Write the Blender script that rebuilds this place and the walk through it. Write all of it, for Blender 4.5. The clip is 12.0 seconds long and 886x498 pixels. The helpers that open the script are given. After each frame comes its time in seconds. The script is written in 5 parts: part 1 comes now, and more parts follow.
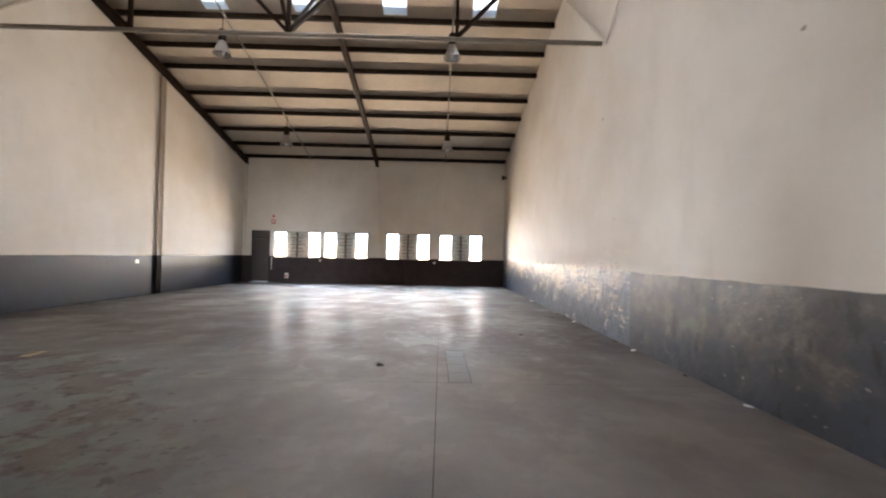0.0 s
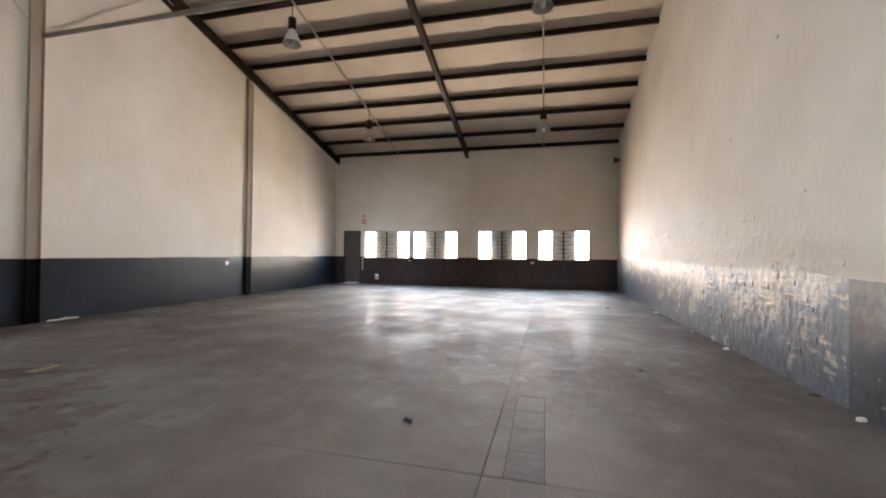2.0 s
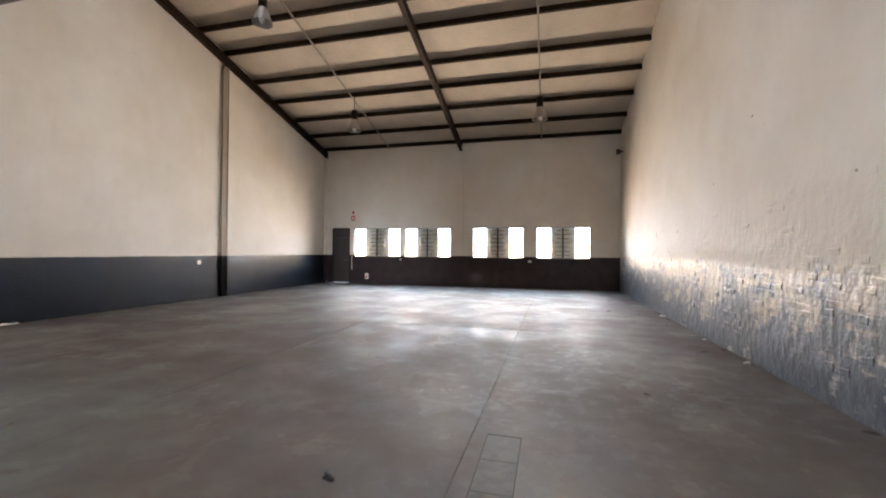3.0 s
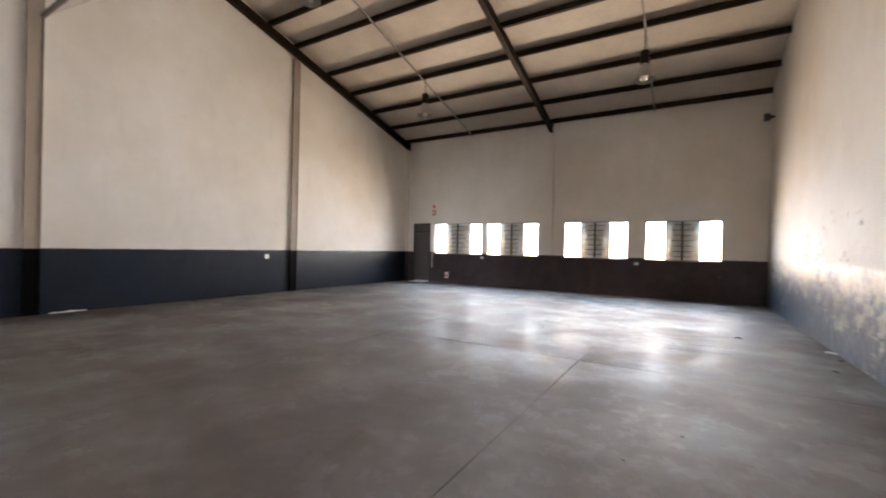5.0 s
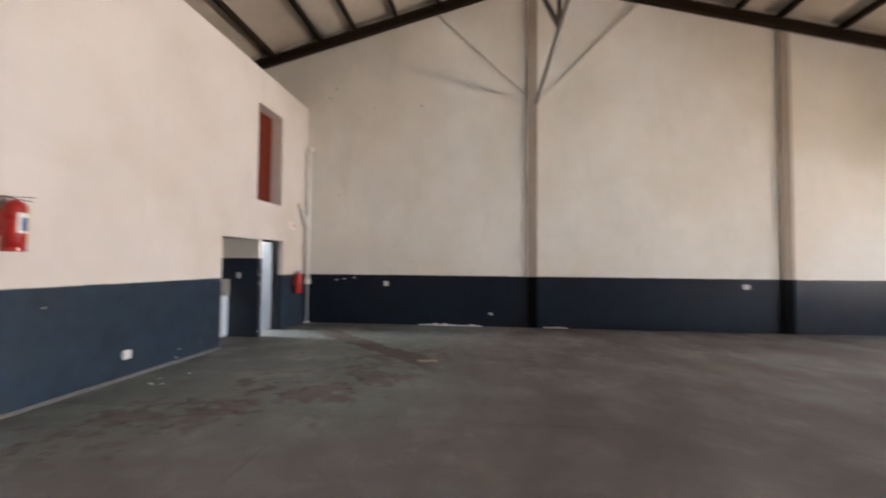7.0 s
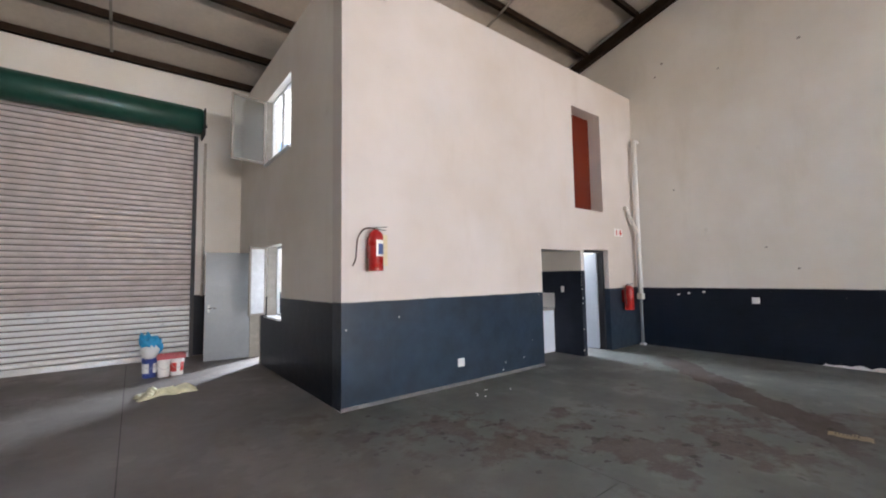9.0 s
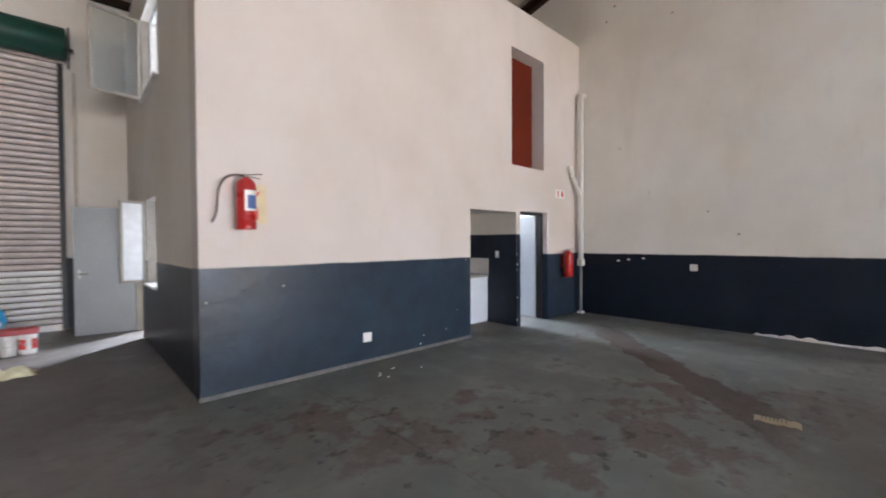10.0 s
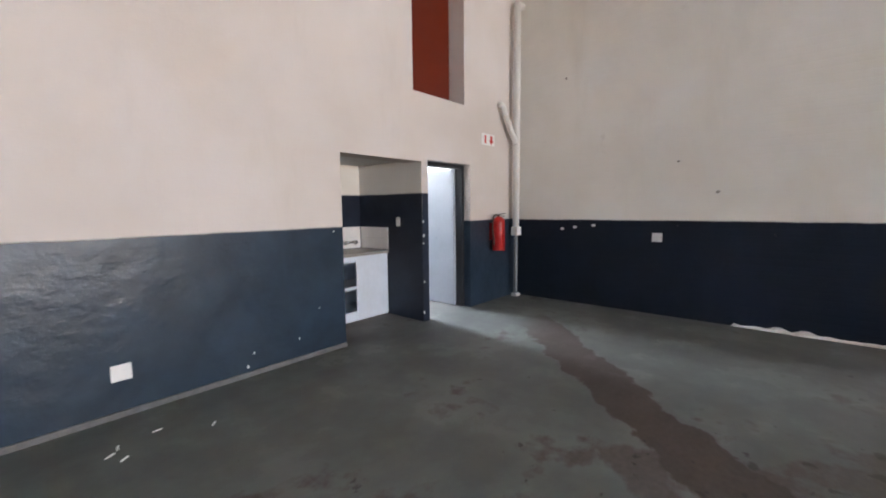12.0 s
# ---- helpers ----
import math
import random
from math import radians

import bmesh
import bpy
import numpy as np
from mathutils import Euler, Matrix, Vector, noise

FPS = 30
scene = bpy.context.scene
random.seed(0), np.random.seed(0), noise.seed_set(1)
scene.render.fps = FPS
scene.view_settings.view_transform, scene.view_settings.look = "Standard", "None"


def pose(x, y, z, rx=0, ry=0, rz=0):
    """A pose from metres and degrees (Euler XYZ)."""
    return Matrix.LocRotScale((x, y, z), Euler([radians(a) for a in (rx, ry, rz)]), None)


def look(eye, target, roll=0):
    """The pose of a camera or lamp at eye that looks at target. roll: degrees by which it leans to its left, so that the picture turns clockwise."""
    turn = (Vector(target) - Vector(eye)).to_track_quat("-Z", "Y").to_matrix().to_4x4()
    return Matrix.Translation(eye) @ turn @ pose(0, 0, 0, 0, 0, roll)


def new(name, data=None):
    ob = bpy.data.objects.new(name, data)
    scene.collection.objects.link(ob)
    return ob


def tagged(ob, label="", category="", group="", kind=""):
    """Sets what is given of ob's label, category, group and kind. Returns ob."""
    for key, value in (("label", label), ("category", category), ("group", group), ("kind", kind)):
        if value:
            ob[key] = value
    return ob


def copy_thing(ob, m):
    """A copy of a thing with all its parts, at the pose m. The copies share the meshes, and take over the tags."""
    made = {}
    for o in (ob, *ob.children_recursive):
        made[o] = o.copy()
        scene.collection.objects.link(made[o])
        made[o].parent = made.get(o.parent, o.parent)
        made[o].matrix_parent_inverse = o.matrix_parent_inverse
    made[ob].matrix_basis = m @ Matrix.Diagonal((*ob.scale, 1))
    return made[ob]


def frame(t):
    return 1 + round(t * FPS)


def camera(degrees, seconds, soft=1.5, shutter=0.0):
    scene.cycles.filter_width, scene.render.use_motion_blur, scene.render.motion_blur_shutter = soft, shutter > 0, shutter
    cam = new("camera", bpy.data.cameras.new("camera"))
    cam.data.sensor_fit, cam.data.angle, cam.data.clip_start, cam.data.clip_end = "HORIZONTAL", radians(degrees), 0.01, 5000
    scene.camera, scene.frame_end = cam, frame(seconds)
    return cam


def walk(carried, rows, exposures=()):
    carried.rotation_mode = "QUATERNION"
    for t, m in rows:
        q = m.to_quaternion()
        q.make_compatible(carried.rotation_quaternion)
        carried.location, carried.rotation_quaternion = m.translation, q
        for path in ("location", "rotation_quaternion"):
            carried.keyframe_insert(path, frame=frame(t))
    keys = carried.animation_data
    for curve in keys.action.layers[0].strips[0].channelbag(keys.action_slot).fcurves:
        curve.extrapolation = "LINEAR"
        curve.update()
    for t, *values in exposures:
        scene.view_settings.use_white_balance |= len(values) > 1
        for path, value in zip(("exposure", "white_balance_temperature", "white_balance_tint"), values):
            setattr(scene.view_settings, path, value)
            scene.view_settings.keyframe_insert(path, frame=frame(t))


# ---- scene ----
cam = camera(95.1, 12.0, soft=1.9, shutter=0.4)
EXPOSURES = [(0.0, 0.80, 6500, 13), (2.5, 0.79, 6480, 13), (5.5, 0.78, 6420, 13.5), (6.0, 0.77, 6550, 13.5), (6.5, 0.77, 6750, 13), (7.0, 0.79, 6320, 12.5), (7.5, 0.82, 6080, 12.5), (9.5, 0.83, 5960, 12.5), (10.0, 0.79, 5940, 12.5), (11.0, 0.81, 5960, 12.5), (12.0, 0.77, 5980, 12.5)]
PATH = [
    (0, (-0.009, -0.518, 1.463), (0.023, 1.481, 1.494), 1.2),
    (0.5, (0.137, -0.039, 1.439), (-0.096, 1.947, 1.447), 1.4),
    (1, (0.268, 0.463, 1.439), (-0.133, 2.422, 1.441), 1.0),
    (1.5, (0.382, 0.962, 1.463), (-0.108, 2.901, 1.474), 0.8),
    (2, (0.421, 1.501, 1.455), (-0.068, 3.44, 1.476), 0.6),
    (2.5, (0.512, 2.033, 1.444), (0.019, 3.971, 1.469), 0.5),
    (2.7, (0.549, 2.218, 1.45), (0.053, 4.155, 1.469), 0.5),
    (4.5, (1.172, 4.22, 1.438), (0.39, 6.061, 1.43), 0.5),
    (5, (1.301, 4.663, 1.453), (0.269, 6.376, 1.447), 1.3),
    (5.5, (1.348, 5.107, 1.457), (0.006, 6.59, 1.448), 1.7),
    (6, (1.307, 5.483, 1.462), (-0.369, 6.575, 1.458), 2.0),
    (6.5, (1.292, 5.841, 1.518), (-0.651, 6.315, 1.542), 1.3),
    (7, (1.078, 6.023, 1.577), (-0.91, 5.815, 1.649), 0.5),
    (7.5, (0.862, 6.07, 1.591), (-0.936, 5.213, 1.765), -0.4),
    (7.7, (0.794, 6.066, 1.577), (-0.893, 5.013, 1.793), -0.7),
    (9.3, (-0.329, 5.842, 1.572), (-1.536, 4.25, 1.673), -0.7),
    (9.5, (-0.564, 5.85, 1.57), (-1.801, 4.28, 1.614), -0.7),
    (10, (-1.124, 5.655, 1.526), (-2.492, 4.196, 1.491), -0.3),
    (10.5, (-1.653, 5.385, 1.508), (-3.143, 4.053, 1.423), 0.1),
    (11, (-2.196, 5.205, 1.529), (-3.74, 3.944, 1.371), 0.0),
    (11.5, (-2.74, 4.98, 1.479), (-4.292, 3.732, 1.29), -0.3),
    (12, (-3.318, 4.829, 1.466), (-4.823, 3.527, 1.265), -0.6),
]
walk(cam, [(t, look(eye, target, roll)) for t, eye, target, roll in PATH], EXPOSURES)

# ---- plan, in metres ----
XL, XR, YF, YB = -9.28, 3.25, 19.1, -4.3        # left and right walls, far and front walls
RIDGE, EAVE, SLOPE = 7.3, 5.67, 0.262           # ridge line, rafter underside at the eaves, pitch
OX, OY, OTOP = -2.06, 1.26, 5.7                 # office block: side wall, front wall, top
DADO = 1.27


def rafter_z(y):
    return EAVE + SLOPE * (YF - RIDGE - abs(y - RIDGE))


# ---- light ----
world = bpy.data.worlds.new("sky")
scene.world = world
world.use_nodes = True
sky = world.node_tree.nodes.new("ShaderNodeTexSky")
sky.sky_type, sky.sun_disc, sky.sun_elevation, sky.sun_rotation = "NISHITA", False, radians(58), radians(150)
background = world.node_tree.nodes["Background"]
background.inputs["Strength"].default_value = 0.12
world.node_tree.links.new(sky.outputs["Color"], background.inputs["Color"])

sun = new("sun", bpy.data.lights.new("sun", "SUN"))
sun.data.energy, sun.data.angle, sun.data.color = 3.5, radians(0.5), (1.0, 0.93, 0.84)
sun.matrix_world = look((20, -35, 60), (0, 0, 0))


def daylight(name, eye, target, width, height, watts, colour):
    lamp = new(name, bpy.data.lights.new(name, "AREA"))
    lamp.data.shape, lamp.data.size, lamp.data.size_y = "RECTANGLE", width, height
    lamp.data.energy, lamp.data.color = watts, colour
    lamp.matrix_world = look(eye, target)
    return lamp


FAR_WINDOWS = [(-7.85, -5.62), (-5.45, -3.36), (-2.44, -0.35), (0.13, 2.20)]
WIN_Z0, WIN_Z1, SIDE_PANE = 1.2, 2.46, 0.57
WINDOW_SKY = (0.60, 0.80, 1.0)
WARM, COOL, SKYLIGHT = (1.0, 0.78, 0.56), (0.88, 0.94, 1.0), (0.95, 0.96, 1.0)
for a, b in FAR_WINDOWS:
    for c in (a + SIDE_PANE / 2, b - SIDE_PANE / 2):
        daylight("yard_light", (c, YF + 0.30, 1.50), (c, YF - 1, 1.90), SIDE_PANE + 0.04, 0.70, 64, WARM).data.spread = radians(104)
        daylight("sky_light", (c, YF + 0.30, 2.14), (c, YF - 1, 1.62), SIDE_PANE + 0.04, 0.70, 42, WINDOW_SKY).data.spread = radians(118)
# sheets on the front slope (-1) are unseen, added to brighten the hall
SKYLIGHTS = [(x, 1) for x in (-6.3, -3.8, -1.3, 1.2)] + [(x, -1) for x in (-3.8, -1.3, 1.2)]
for x, s in SKYLIGHTS:
    y = RIDGE + s * 2.1
    n = Vector((0, -s * SLOPE, -1))
    daylight("skylight_fill_light", (x, y, rafter_z(y) + 0.47), Vector((x, y, rafter_z(y) + 0.47)) + n, 0.62, 2.6, 34 if s > 0 else 240, SKYLIGHT)
# stand-in daylight for the offices, through front windows added out of view
daylight("office_light", (-4.6, YB - 0.3, 2.0), (-1.3, -2.3, 0.0), 0.6, 0.7, 720, COOL)
daylight("upper_office_light", (-4.7, YB - 0.3, 4.6), (-2.06, -2.6, 4.4), 1.2, 1.2, 270, COOL)
daylight("passage_light", (-7.9, YB - 0.3, 1.6), (-7.75, 3, 0.6), 1.3, 1.3, 1050, COOL)


# ---- materials ----
def nodes_of(name):
    m = bpy.data.materials.new(name)
    m.use_nodes = True
    t = m.node_tree
    return m, t, t.nodes["Principled BSDF"]


def add(t, kind, **inputs):
    n = t.nodes.new(kind)
    for key, value in inputs.items():
        n.inputs[key.replace("_", " ")].default_value = value
    return n


def noise_tex(t, scale, detail=4.0, rough=0.6, stretch=None):
    n = add(t, "ShaderNodeTexNoise", Scale=scale, Detail=detail, Roughness=rough)
    source = t.nodes.new("ShaderNodeNewGeometry").outputs["Position"]
    if stretch:
        mapping = t.nodes.new("ShaderNodeMapping")
        mapping.inputs["Scale"].default_value = stretch
        t.links.new(source, mapping.inputs["Vector"])
        source = mapping.outputs["Vector"]
    t.links.new(source, n.inputs["Vector"])
    return n.outputs["Fac"]


def ramp(t, source, lo, hi, a=0.0, b=1.0):
    n = t.nodes.new("ShaderNodeMapRange")
    n.inputs["From Min"].default_value, n.inputs["From Max"].default_value = lo, hi
    n.inputs["To Min"].default_value, n.inputs["To Max"].default_value = a, b
    t.links.new(source, n.inputs["Value"])
    return n.outputs["Result"]


def calc(t, op, a, b):
    n = t.nodes.new("ShaderNodeMath")
    n.operation = op
    for socket, value in zip(n.inputs, (a, b)):
        if isinstance(value, (int, float)):
            socket.default_value = value
        else:
            t.links.new(value, socket)
    return n.outputs[0]


def mix(t, fac, a, b):
    n = t.nodes.new("ShaderNodeMix")
    n.data_type = "RGBA"
    if isinstance(fac, (int, float)):
        n.inputs[0].default_value = fac
    else:
        t.links.new(fac, n.inputs[0])
    for socket, value in ((n.inputs[6], a), (n.inputs[7], b)):
        if isinstance(value, tuple):
            socket.default_value = (*value, 1)
        else:
            t.links.new(value, socket)
    return n.outputs[2]


def bump(t, shader, height, strength=0.3, distance=0.01):
    n = add(t, "ShaderNodeBump", Strength=strength, Distance=distance)
    t.links.new(height, n.inputs["Height"])
    t.links.new(n.outputs["Normal"], shader.inputs["Normal"])


def axis_of(t, which):
    sep = t.nodes.new("ShaderNodeSeparateXYZ")
    t.links.new(t.nodes.new("ShaderNodeNewGeometry").outputs["Position"], sep.inputs[0])
    return sep.outputs[which]


def plain(name, colour, rough=0.5, metal=0.0, wear=0.18, scale=9.0, dents=0.12, sheen=0.5):
    """Paint, plastic or metal with two scales of variation."""
    m, t, s = nodes_of(name)
    big, fine = noise_tex(t, scale), noise_tex(t, scale * 9, 3)
    f = calc(t, "ADD", calc(t, "MULTIPLY", big, 0.7), calc(t, "MULTIPLY", fine, 0.3))
    dark, light = tuple(c * (1 - wear) for c in colour), tuple(min(1, c * (1 + wear)) for c in colour)
    t.links.new(mix(t, ramp(t, f, 0.3, 0.7), dark, light), s.inputs["Base Color"])
    t.links.new(ramp(t, f, 0.3, 0.7, max(0.03, rough - 0.1), min(1, rough + 0.12)), s.inputs["Roughness"])
    s.inputs["Metallic"].default_value = metal
    s.inputs["Specular IOR Level"].default_value = sheen
    bump(t, s, fine, dents, 0.004)
    return m


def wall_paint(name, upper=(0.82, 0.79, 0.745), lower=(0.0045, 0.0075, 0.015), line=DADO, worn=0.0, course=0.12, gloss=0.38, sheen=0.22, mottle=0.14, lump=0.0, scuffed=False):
    """Two coats on bagged brickwork: cream above, slate below a hand-cut line; worn: how much of the lower coat has come off."""
    m, t, s = nodes_of(name)
    big, mid, fine = noise_tex(t, 0.45), noise_tex(t, 3.1, 6), noise_tex(t, 38.0, 4)
    streak = noise_tex(t, 1.6, 5, 0.7, (1.0, 1.0, 0.22))
    z = axis_of(t, 2)
    cream = mix(t, ramp(t, big, 0.35, 0.7), upper, tuple(c * k for c, k in zip(upper, (0.86, 0.83, 0.78))))
    cream = mix(t, ramp(t, noise_tex(t, 1.1, 6, 0.65), 0.48, 0.68, 0, mottle), cream, tuple(c * 0.78 for c in upper))
    cream = mix(t, ramp(t, streak, 0.56, 0.80, 0, 0.35), cream, tuple(c * k for c, k in zip(upper, (0.72, 0.68, 0.62))))
    cream = mix(t, ramp(t, mid, 0.68, 0.78, 0, 0.30), cream, (0.42, 0.37, 0.31))
    slate = mix(t, ramp(t, mid, 0.35, 0.7), lower, tuple(c * 1.45 for c in lower))
    slate = mix(t, ramp(t, streak, 0.58, 0.74, 0, 0.4), slate, tuple(c * 2.2 for c in lower))
    spots = noise_tex(t, 11.0, 2, 0.4)
    slate = mix(t, ramp(t, spots, 0.80, 0.81), slate, (0.4, 0.38, 0.36))
    wobble = calc(t, "MULTIPLY", calc(t, "SUBTRACT", noise_tex(t, 6.0 if worn else 2.2, 5, 0.65), 0.5), 0.55 if worn else 0.03)
    edge = ramp(t, calc(t, "ADD", z, wobble), line - (0.05 if worn else 0.008), line + (0.05 if worn else 0.008))
    tex = t.nodes.new("ShaderNodeTexBrick")
    pos = t.nodes.new("ShaderNodeSeparateXYZ")
    t.links.new(t.nodes.new("ShaderNodeNewGeometry").outputs["Position"], pos.inputs[0])
    comb = t.nodes.new("ShaderNodeCombineXYZ")
    t.links.new(calc(t, "ADD", pos.outputs[0], pos.outputs[1]), comb.inputs[0])
    t.links.new(pos.outputs[2], comb.inputs[1])
    t.links.new(comb.outputs[0], tex.inputs["Vector"])
    for key, value in (("Scale", 1.0), ("Mortar Size", 0.012), ("Mortar Smooth", 0.8), ("Brick Width", 0.23), ("Row Height", 0.085)):
        tex.inputs[key].default_value = value
    if worn:
        # paint rubbed and flaked off the brick faces, most of it just under the old paint line
        y = axis_of(t, 1)
        far = ramp(t, y, 6.4, 15.0)
        blotch = noise_tex(t, 2.3, 6, 0.62, (1.0, 0.8, 1.15))
        drips = noise_tex(t, 5.2, 5, 0.6, (1.0, 1.25, 0.42))
        rows = noise_tex(t, 7.5, 4, 0.6, (1.0, 0.38, 1.5))
        patch = calc(t, "ADD", calc(t, "MULTIPLY", blotch, 0.50), calc(t, "ADD", calc(t, "MULTIPLY", drips, 0.27), calc(t, "MULTIPLY", rows, 0.23)))
        patch = calc(t, "SUBTRACT", patch, calc(t, "MULTIPLY", tex.outputs["Fac"], 0.02))
        height_bias = ramp(t, z, 0.15, 1.30, -0.075, 0.075)
        bare = calc(t, "SUBTRACT", calc(t, "ADD", patch, height_bias), calc(t, "MULTIPLY", far, 0.035))
        smear = ramp(t, calc(t, "ADD", noise_tex(t, 3.4, 6, 0.66, (1.0, 0.9, 0.7)), calc(t, "MULTIPLY", height_bias, 0.8)), 0.44, 0.60, 0, 0.62)
        slate = mix(t, smear, slate, tuple(c * k for c, k in zip(lower, (3.0, 2.75, 2.35))))
        plaster = mix(t, ramp(t, mid, 0.36, 0.62), (0.22, 0.205, 0.19), (0.45, 0.41, 0.355))
        slate = mix(t, calc(t, "MULTIPLY", ramp(t, bare, 0.478, 0.515), worn), slate, plaster)
        pits = ramp(t, noise_tex(t, 8.5, 4, 0.6, (1.0, 0.7, 1.1)), 0.65, 0.69, 0, 0.5)
        slate = mix(t, pits, slate, tuple(c * 0.35 for c in lower))
    if scuffed:
        # trodden and leaned-on paint: brown-grey bruises above, cleaner slate at the foot
        bruise = calc(t, "ADD", noise_tex(t, 2.6, 6, 0.66, (1.0, 0.85, 0.9)), ramp(t, z, 0.2, 1.1, -0.09, 0.07))
        slate = mix(t, ramp(t, bruise, 0.43, 0.60, 0, 0.85), slate, (0.098, 0.090, 0.084))
        slate = mix(t, ramp(t, bruise, 0.57, 0.64, 0, 0.6), slate, (0.165, 0.153, 0.14))
        drag = noise_tex(t, 4.6, 5, 0.6, (1.0, 1.3, 0.5))
        slate = mix(t, ramp(t, drag, 0.585, 0.65, 0, 0.8), slate, (0.016, 0.015, 0.016))
        flecks = ramp(t, noise_tex(t, 14.0, 3, 0.5), 0.70, 0.72, 0, 0.7)
        slate = mix(t, flecks, slate, (0.34, 0.32, 0.30))
    t.links.new(mix(t, edge, slate, cream), s.inputs["Base Color"])
    t.links.new(ramp(t, edge, 0, 1, gloss, 0.72), s.inputs["Roughness"])
    height = calc(t, "ADD", calc(t, "MULTIPLY", mid, 0.5), calc(t, "MULTIPLY", fine, 0.2))
    if worn:
        height = calc(t, "SUBTRACT", height, calc(t, "MULTIPLY", calc(t, "MULTIPLY", tex.outputs["Fac"], course), ramp(t, z, 2.4, 1.0)))
    else:
        height = calc(t, "SUBTRACT", height, calc(t, "MULTIPLY", tex.outputs["Fac"], course))
    if worn:
        lumps = calc(t, "MULTIPLY", noise_tex(t, 7.0, 3, 0.55, (1.0, 1.25, 0.8)), 2.3)
        height = calc(t, "ADD", height, calc(t, "MULTIPLY", lumps, calc(t, "MULTIPLY", ramp(t, z, 2.7, 1.5, 0.12, 1.0), ramp(t, axis_of(t, 1), 6.0, 6.6, 0.16, 1.0))))
    if lump:
        rough_coat = calc(t, "MULTIPLY", noise_tex(t, 5.5, 4, 0.55, (1.0, 1.0, 1.25)), lump)
        height = calc(t, "ADD", height, calc(t, "MULTIPLY", rough_coat, ramp(t, edge, 0, 1, 1.0, 0.12)))
    bump(t, s, height, 0.6 if worn else 0.45, 0.014 if worn else 0.012)
    s.inputs["Specular IOR Level"].default_value = sheen
    return m


def floor_paint():
    m, t, s = nodes_of("floor_concrete")
    big, mid, fine = noise_tex(t, 0.30, 3, 0.5), noise_tex(t, 1.5, 6, 0.6), noise_tex(t, 26.0, 4)
    edge = noise_tex(t, 3.6, 5, 0.6)
    y, x = axis_of(t, 1), axis_of(t, 0)
    base = mix(t, ramp(t, mid, 0.32, 0.70), (0.053, 0.040, 0.032), (0.087, 0.071, 0.061))
    # trodden brown dust in long soft smears
    smear = ramp(t, noise_tex(t, 0.42, 4, 0.5, (0.5, 1.0, 1.0)), 0.46, 0.66, 0, 0.75)
    base = mix(t, smear, base, (0.045, 0.032, 0.024))
    base = mix(t, ramp(t, big, 0.50, 0.68, 0, 0.5), base, (0.116, 0.102, 0.091))
    pale = ramp(t, noise_tex(t, 0.55, 6, 0.58, (0.8, 1.2, 1.0)), 0.46, 0.64, 0, 0.5)
    base = mix(t, pale, base, (0.114, 0.098, 0.086))
    cloud = noise_tex(t, 0.85, 5, 0.56, (1.0, 0.9, 1.0))
    base = mix(t, ramp(t, cloud, 0.50, 0.58, 0, 0.55), base, (0.056, 0.042, 0.034))
    base = mix(t, ramp(t, cloud, 0.44, 0.38, 0, 0.3), base, (0.135, 0.120, 0.108))
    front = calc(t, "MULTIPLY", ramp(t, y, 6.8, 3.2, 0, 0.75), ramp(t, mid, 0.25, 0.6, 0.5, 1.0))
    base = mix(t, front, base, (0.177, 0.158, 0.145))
    # grey-green floor paint survives in front of the office
    old = mix(t, ramp(t, mid, 0.4, 0.65), (0.086, 0.090, 0.082), (0.130, 0.136, 0.123))
    # browner and rougher across the middle of the hall, fading to the west
    browner = calc(t, "MULTIPLY", ramp(t, x, 1.6, -0.6), calc(t, "MULTIPLY", ramp(t, y, 4.2, 5.8), ramp(t, y, 12.0, 9.0)))
    browner = calc(t, "MULTIPLY", browner, ramp(t, noise_tex(t, 0.9, 5, 0.6), 0.36, 0.56, 0.35, 0.92))
    browner = calc(t, "MULTIPLY", browner, ramp(t, x, -5.2, -3.2, 0.25, 1.0))
    base = mix(t, browner, base, (0.066, 0.050, 0.041))
    oblique = calc(t, "ADD", x, calc(t, "MULTIPLY", y, 0.35))
    zone = calc(t, "MULTIPLY", calc(t, "MULTIPLY", ramp(t, y, 6.4, 4.8), ramp(t, y, 0.2, 1.4)), ramp(t, oblique, -0.2, -1.7))
    base = mix(t, zone, base, old)
    # brown where that paint has worn through, in ragged islands
    brown = mix(t, ramp(t, fine, 0.35, 0.7), (0.062, 0.046, 0.038), (0.094, 0.072, 0.060))
    lane = calc(t, "ABSOLUTE", calc(t, "SUBTRACT", calc(t, "ADD", y, calc(t, "MULTIPLY", x, 0.72)), 0.95), 0.0)
    isle = calc(t, "ADD", calc(t, "MULTIPLY", noise_tex(t, 1.5, 5, 0.55), 0.55), calc(t, "MULTIPLY", edge, 0.45))
    isle = calc(t, "ADD", isle, ramp(t, lane, 0.2, 1.5, 0.055, -0.075))
    gone = calc(t, "MULTIPLY", ramp(t, isle, 0.515, 0.572, 0, 0.80), zone)
    # small crisp chips round the islands
    nick = calc(t, "ADD", noise_tex(t, 6.5, 4, 0.55), ramp(t, lane, 0.3, 1.7, 0.03, -0.09))
    nick = calc(t, "MULTIPLY", ramp(t, nick, 0.625, 0.65, 0, 0.8), zone)
    # a worn foot track from the office door out to the hall
    across = calc(t, "ADD", calc(t, "SUBTRACT", x, calc(t, "MULTIPLY", y, 0.95)), 10.22)
    wander = calc(t, "MULTIPLY", calc(t, "SUBTRACT", noise_tex(t, 1.6, 6, 0.65), 0.5), 0.8)
    wide = calc(t, "ABSOLUTE", calc(t, "ADD", across, wander), 0.0)
